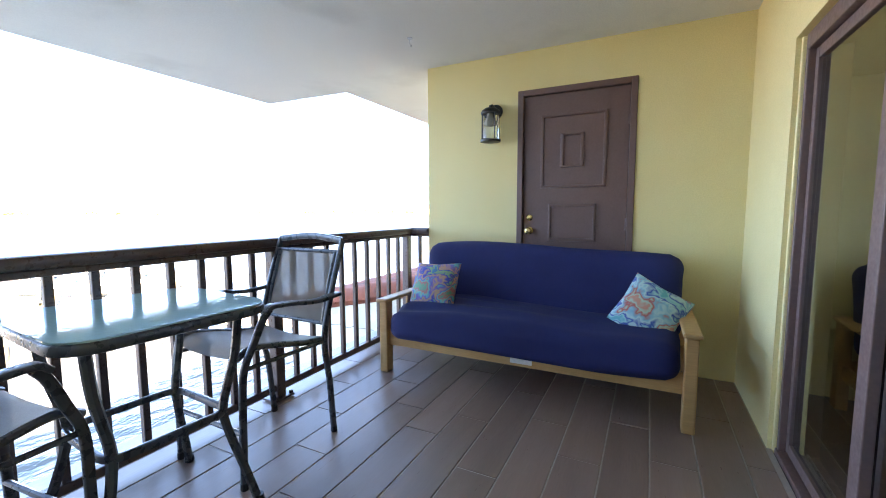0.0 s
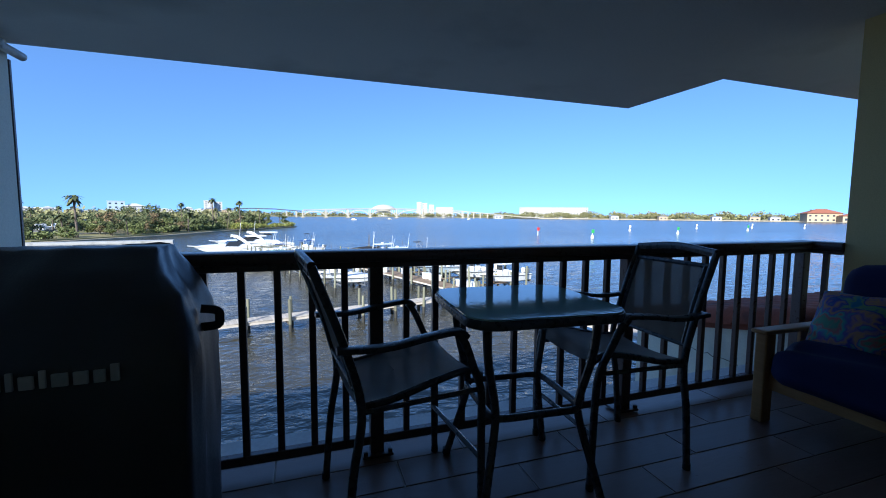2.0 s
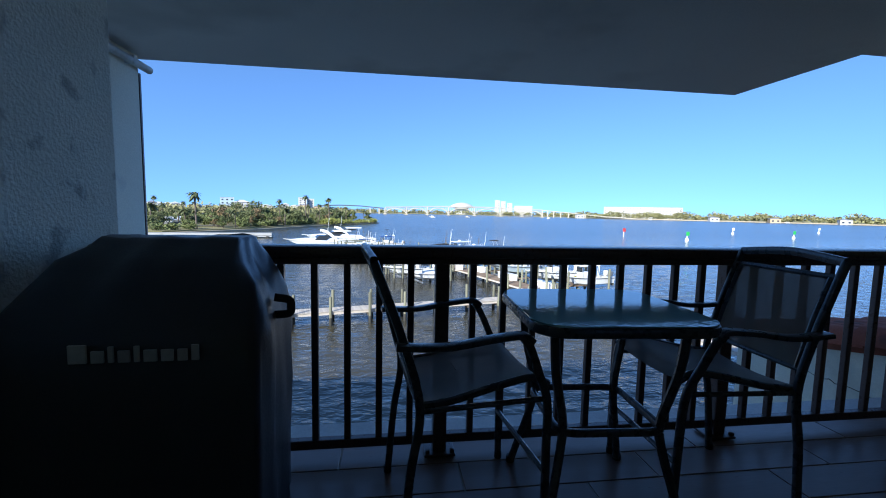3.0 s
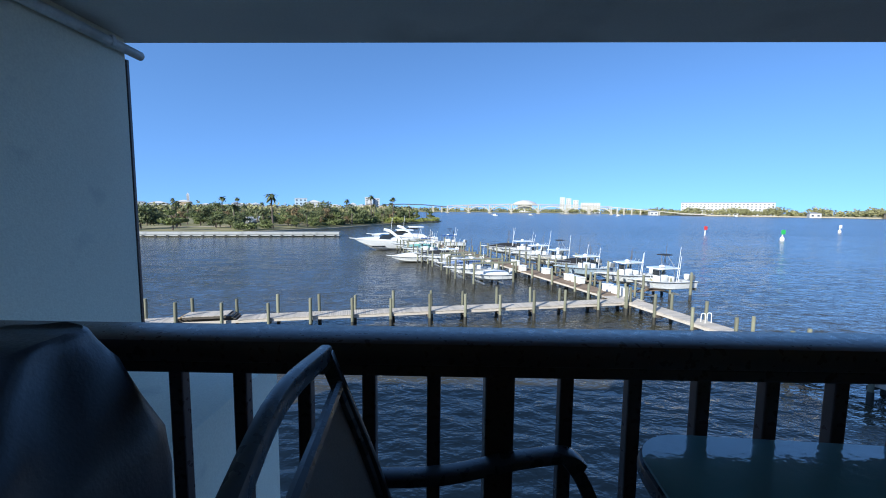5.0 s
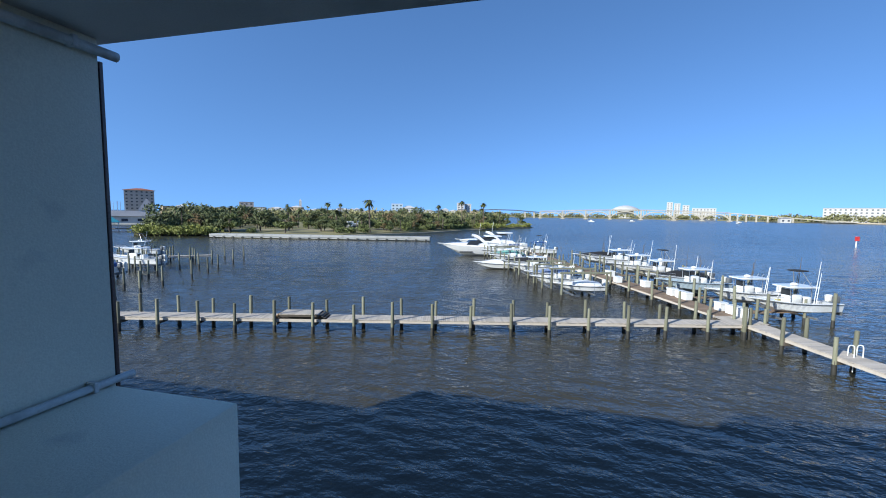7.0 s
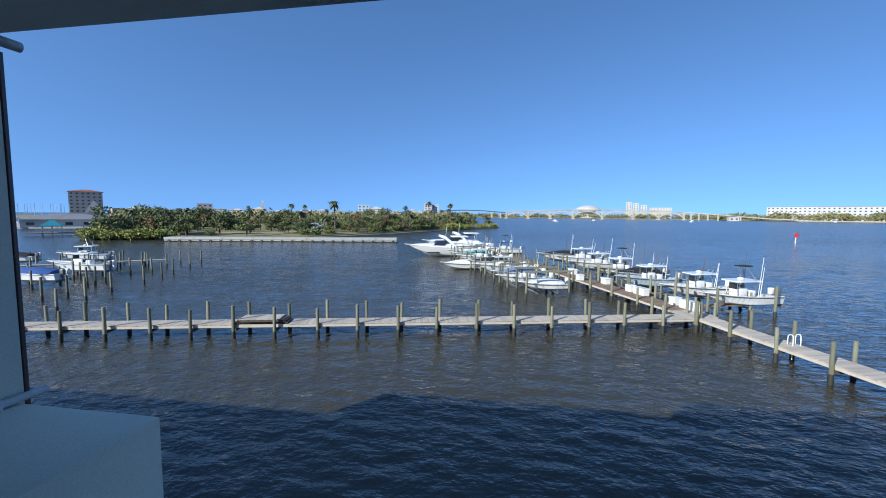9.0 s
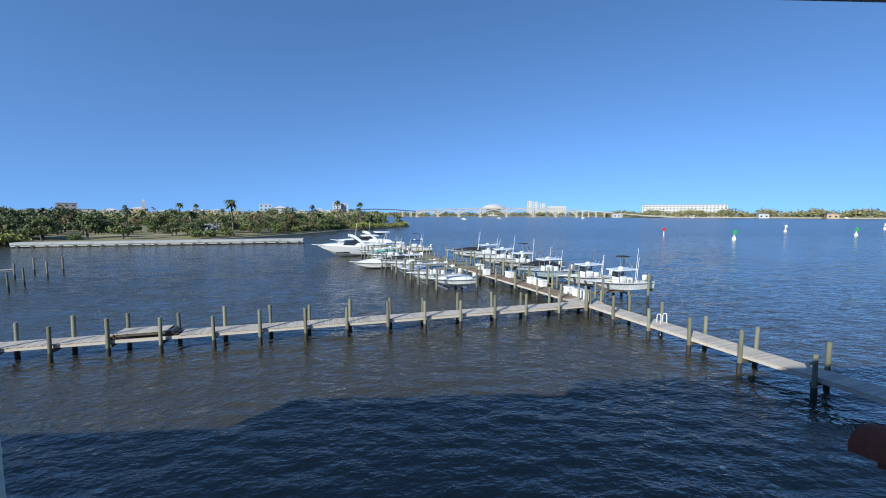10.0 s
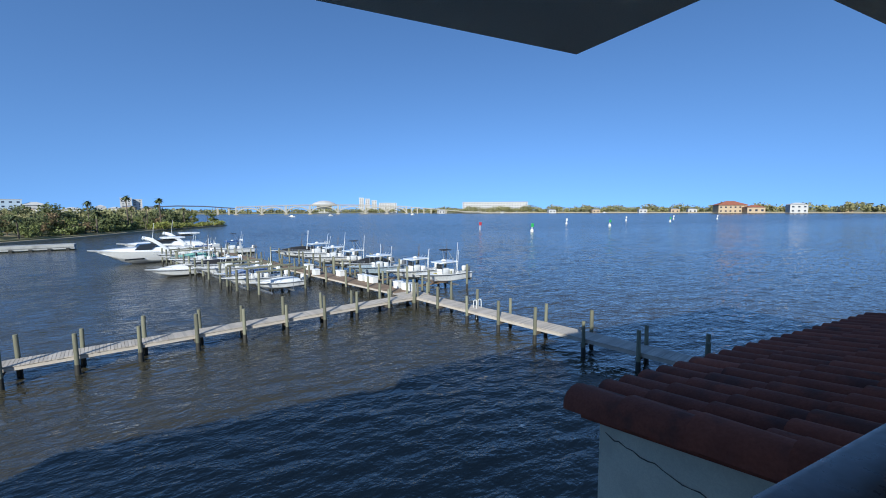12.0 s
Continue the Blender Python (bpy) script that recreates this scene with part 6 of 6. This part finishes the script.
# far wooded shores
far_land = structure("far_shore", bmesh.new(), GRASS, "low far shore of the river", "ground")
outer = [far(a, 1120 if a < 26 else 1010 - 3.0 * max(0, a - 36)) for a in range(20, 100, 4)]
back = [far(a, 2600) for a in range(96, 16, -4)]
part("shore_ground", prism(bmesh.new(), (outer + back)[::-1], WATER_Z - 1, -6.2), GRASS, far_land)
left_outer = [far(a, 1250) for a in range(-30, 22, 4)]
part("bay_ground", prism(bmesh.new(), (left_outer + [far(a, 2600) for a in range(18, -34, -4)])[::-1], WATER_Z - 1, -6.2), GRASS, far_land)
part("shore_edge", prism(bmesh.new(), ([far(a, 1006 - 3.0 * max(0, a - 36)) for a in range(28, 100, 4)] + [far(a, 1016 - 3.0 * max(0, a - 36)) for a in range(96, 24, -4)])[::-1], WATER_Z - 1, -5.4), SAND, far_land, "pale sea wall")


def woods(name, label, ring, count, seed, size=2.6):
    """Far woodland: thousands of leaf sprays in uneven crowns."""
    r = random.Random(seed)
    lobes = []
    for i in range(count):
        a, d, h = ring(r)
        x, y = far(a, d)
        lobes.append((x, y, -6.2 + h * 0.55, h * 0.55))
    v, f = leaves(lobes, count * 24, size, seed, 0.85, 0.35)
    ob = new(name, mesh_of(name, v, f, FAR_WOOD))
    tagged(ob, label, "woods", kind="stuff")
woods("far_woods", "wooded far shore of the river", lambda r: (lambda a: (a, 1030 - 3.0 * max(0, a - 36) + r.uniform(0, 60), r.uniform(10, 17) * (1 + 0.22 * math.sin(a * 1.7))))(r.uniform(24.5, 80)), 620, 3)
woods("bay_woods", "low woods along the bay behind the bridge", lambda r: (r.uniform(-8, 27), 1270 + r.uniform(0, 60), r.uniform(9, 15)), 300, 4)
woods("town_woods", "tree tops of the town behind the park", lambda r: (r.uniform(-47.5, -6), 310 + r.uniform(0, 300), r.uniform(6, 11.5)), 760, 6, 1.3)

# ---- pieces: floor planks and roof tiles ----
floor_tiles = structure("floor", bmesh.new(), GROUT, "brown wood-look plank tiles with pale grout", "floor")
rng = random.Random(3)
def plank_mesh(length, width):
    bm = bmesh.new()
    b = 0.0025
    loft(bm, [[(-length / 2 + i, -width / 2 + i, z), (length / 2 - i, -width / 2 + i, z), (length / 2 - i, width / 2 - i, z), (-length / 2 + i, width / 2 - i, z)] for i, z in ((0, -0.011), (0, -0.002), (b, 0.0))])
    return shape(bm, "plank_tile", PLANK_TILE)
PITCH, LENGTH, GAP = 0.2, 0.9, 0.006
whole = plank_mesh(LENGTH - GAP, PITCH - GAP)
row = 0
y = 0.04
OFFSETS = (0.15, 0.62, 0.30, 0.0, 0.45, 0.16, 0.75, 0.31, 0.55, 0.34, 0.05, 0.6, 0.25, 0.8)
while y < 2.80:
    y0, y1 = max(y, 0.124), min(y + PITCH, 2.818)
    x = -0.955 - OFFSETS[row % len(OFFSETS)]
    while x < 3.73:
        x0, x1 = max(x, -0.955), min(x + LENGTH, 3.735 if y0 >= 2.5 else 3.583)
        if x1 - x0 > 0.04:
            full = x1 - x0 > LENGTH - 0.001 and y1 - y0 > PITCH - 0.001
            piece("plank_tile", whole if full else plank_mesh(x1 - x0 - GAP, y1 - y0 - GAP), floor_tiles, pose((x0 + x1) / 2, (y0 + y1) / 2, rng.uniform(-0.0006, 0.0006)))
        x += LENGTH
    y += PITCH
    row += 1

roof = thing("tile_roof", "terracotta barrel tile roof on the parapet", "roof", kind="structure")
slope = math.degrees(math.atan(ROOF_RISE))
def barrel(length, r, squash=0.75):
    bm = bmesh.new()
    n = 8
    rings = []
    for y, k in ((-length / 2, 1.0), (length / 2, 0.9)):
        outer = [(r * k * math.cos(math.pi * i / n), y, squash * r * k * math.sin(math.pi * i / n)) for i in range(n + 1)]
        inner = [((r * k - 0.014) * math.cos(math.pi * i / n), y, squash * (r * k - 0.014) * math.sin(math.pi * i / n)) for i in range(n, -1, -1)]
        rings.append(outer + inner)
    return shape(loft(bm, rings), "roof_tile", CLAY, True)
part("roof_bed", loft(bmesh.new(), [[(x, 2.405, roof_z(2.405) - 0.128), (x, 4.54, roof_z(4.54) - 0.128), (x, 4.54, roof_z(4.54) - 0.05), (x, 2.405, roof_z(2.405) - 0.05)] for x in (3.72, 8.69)]), CLAY, roof)
tile = barrel(0.44, 0.105)
for i in range(23):
    for k in range(6):
        yy = 4.45 - 0.385 * k
        piece("roof_tile", tile, roof, pose(3.90 + 0.212 * i, yy, roof_z(yy) - 0.045 + rng.uniform(-0.004, 0.004), slope - 1.8, 0, 180 + rng.uniform(-1, 1)))
rake = barrel(0.50, 0.145, 1.0)
for k in range(5):
    yy = 4.37 - 0.43 * k
    piece("rake_tile", rake, roof, pose(3.775, yy, roof_z(yy) - 0.07, slope - 2.2, 0, 180))
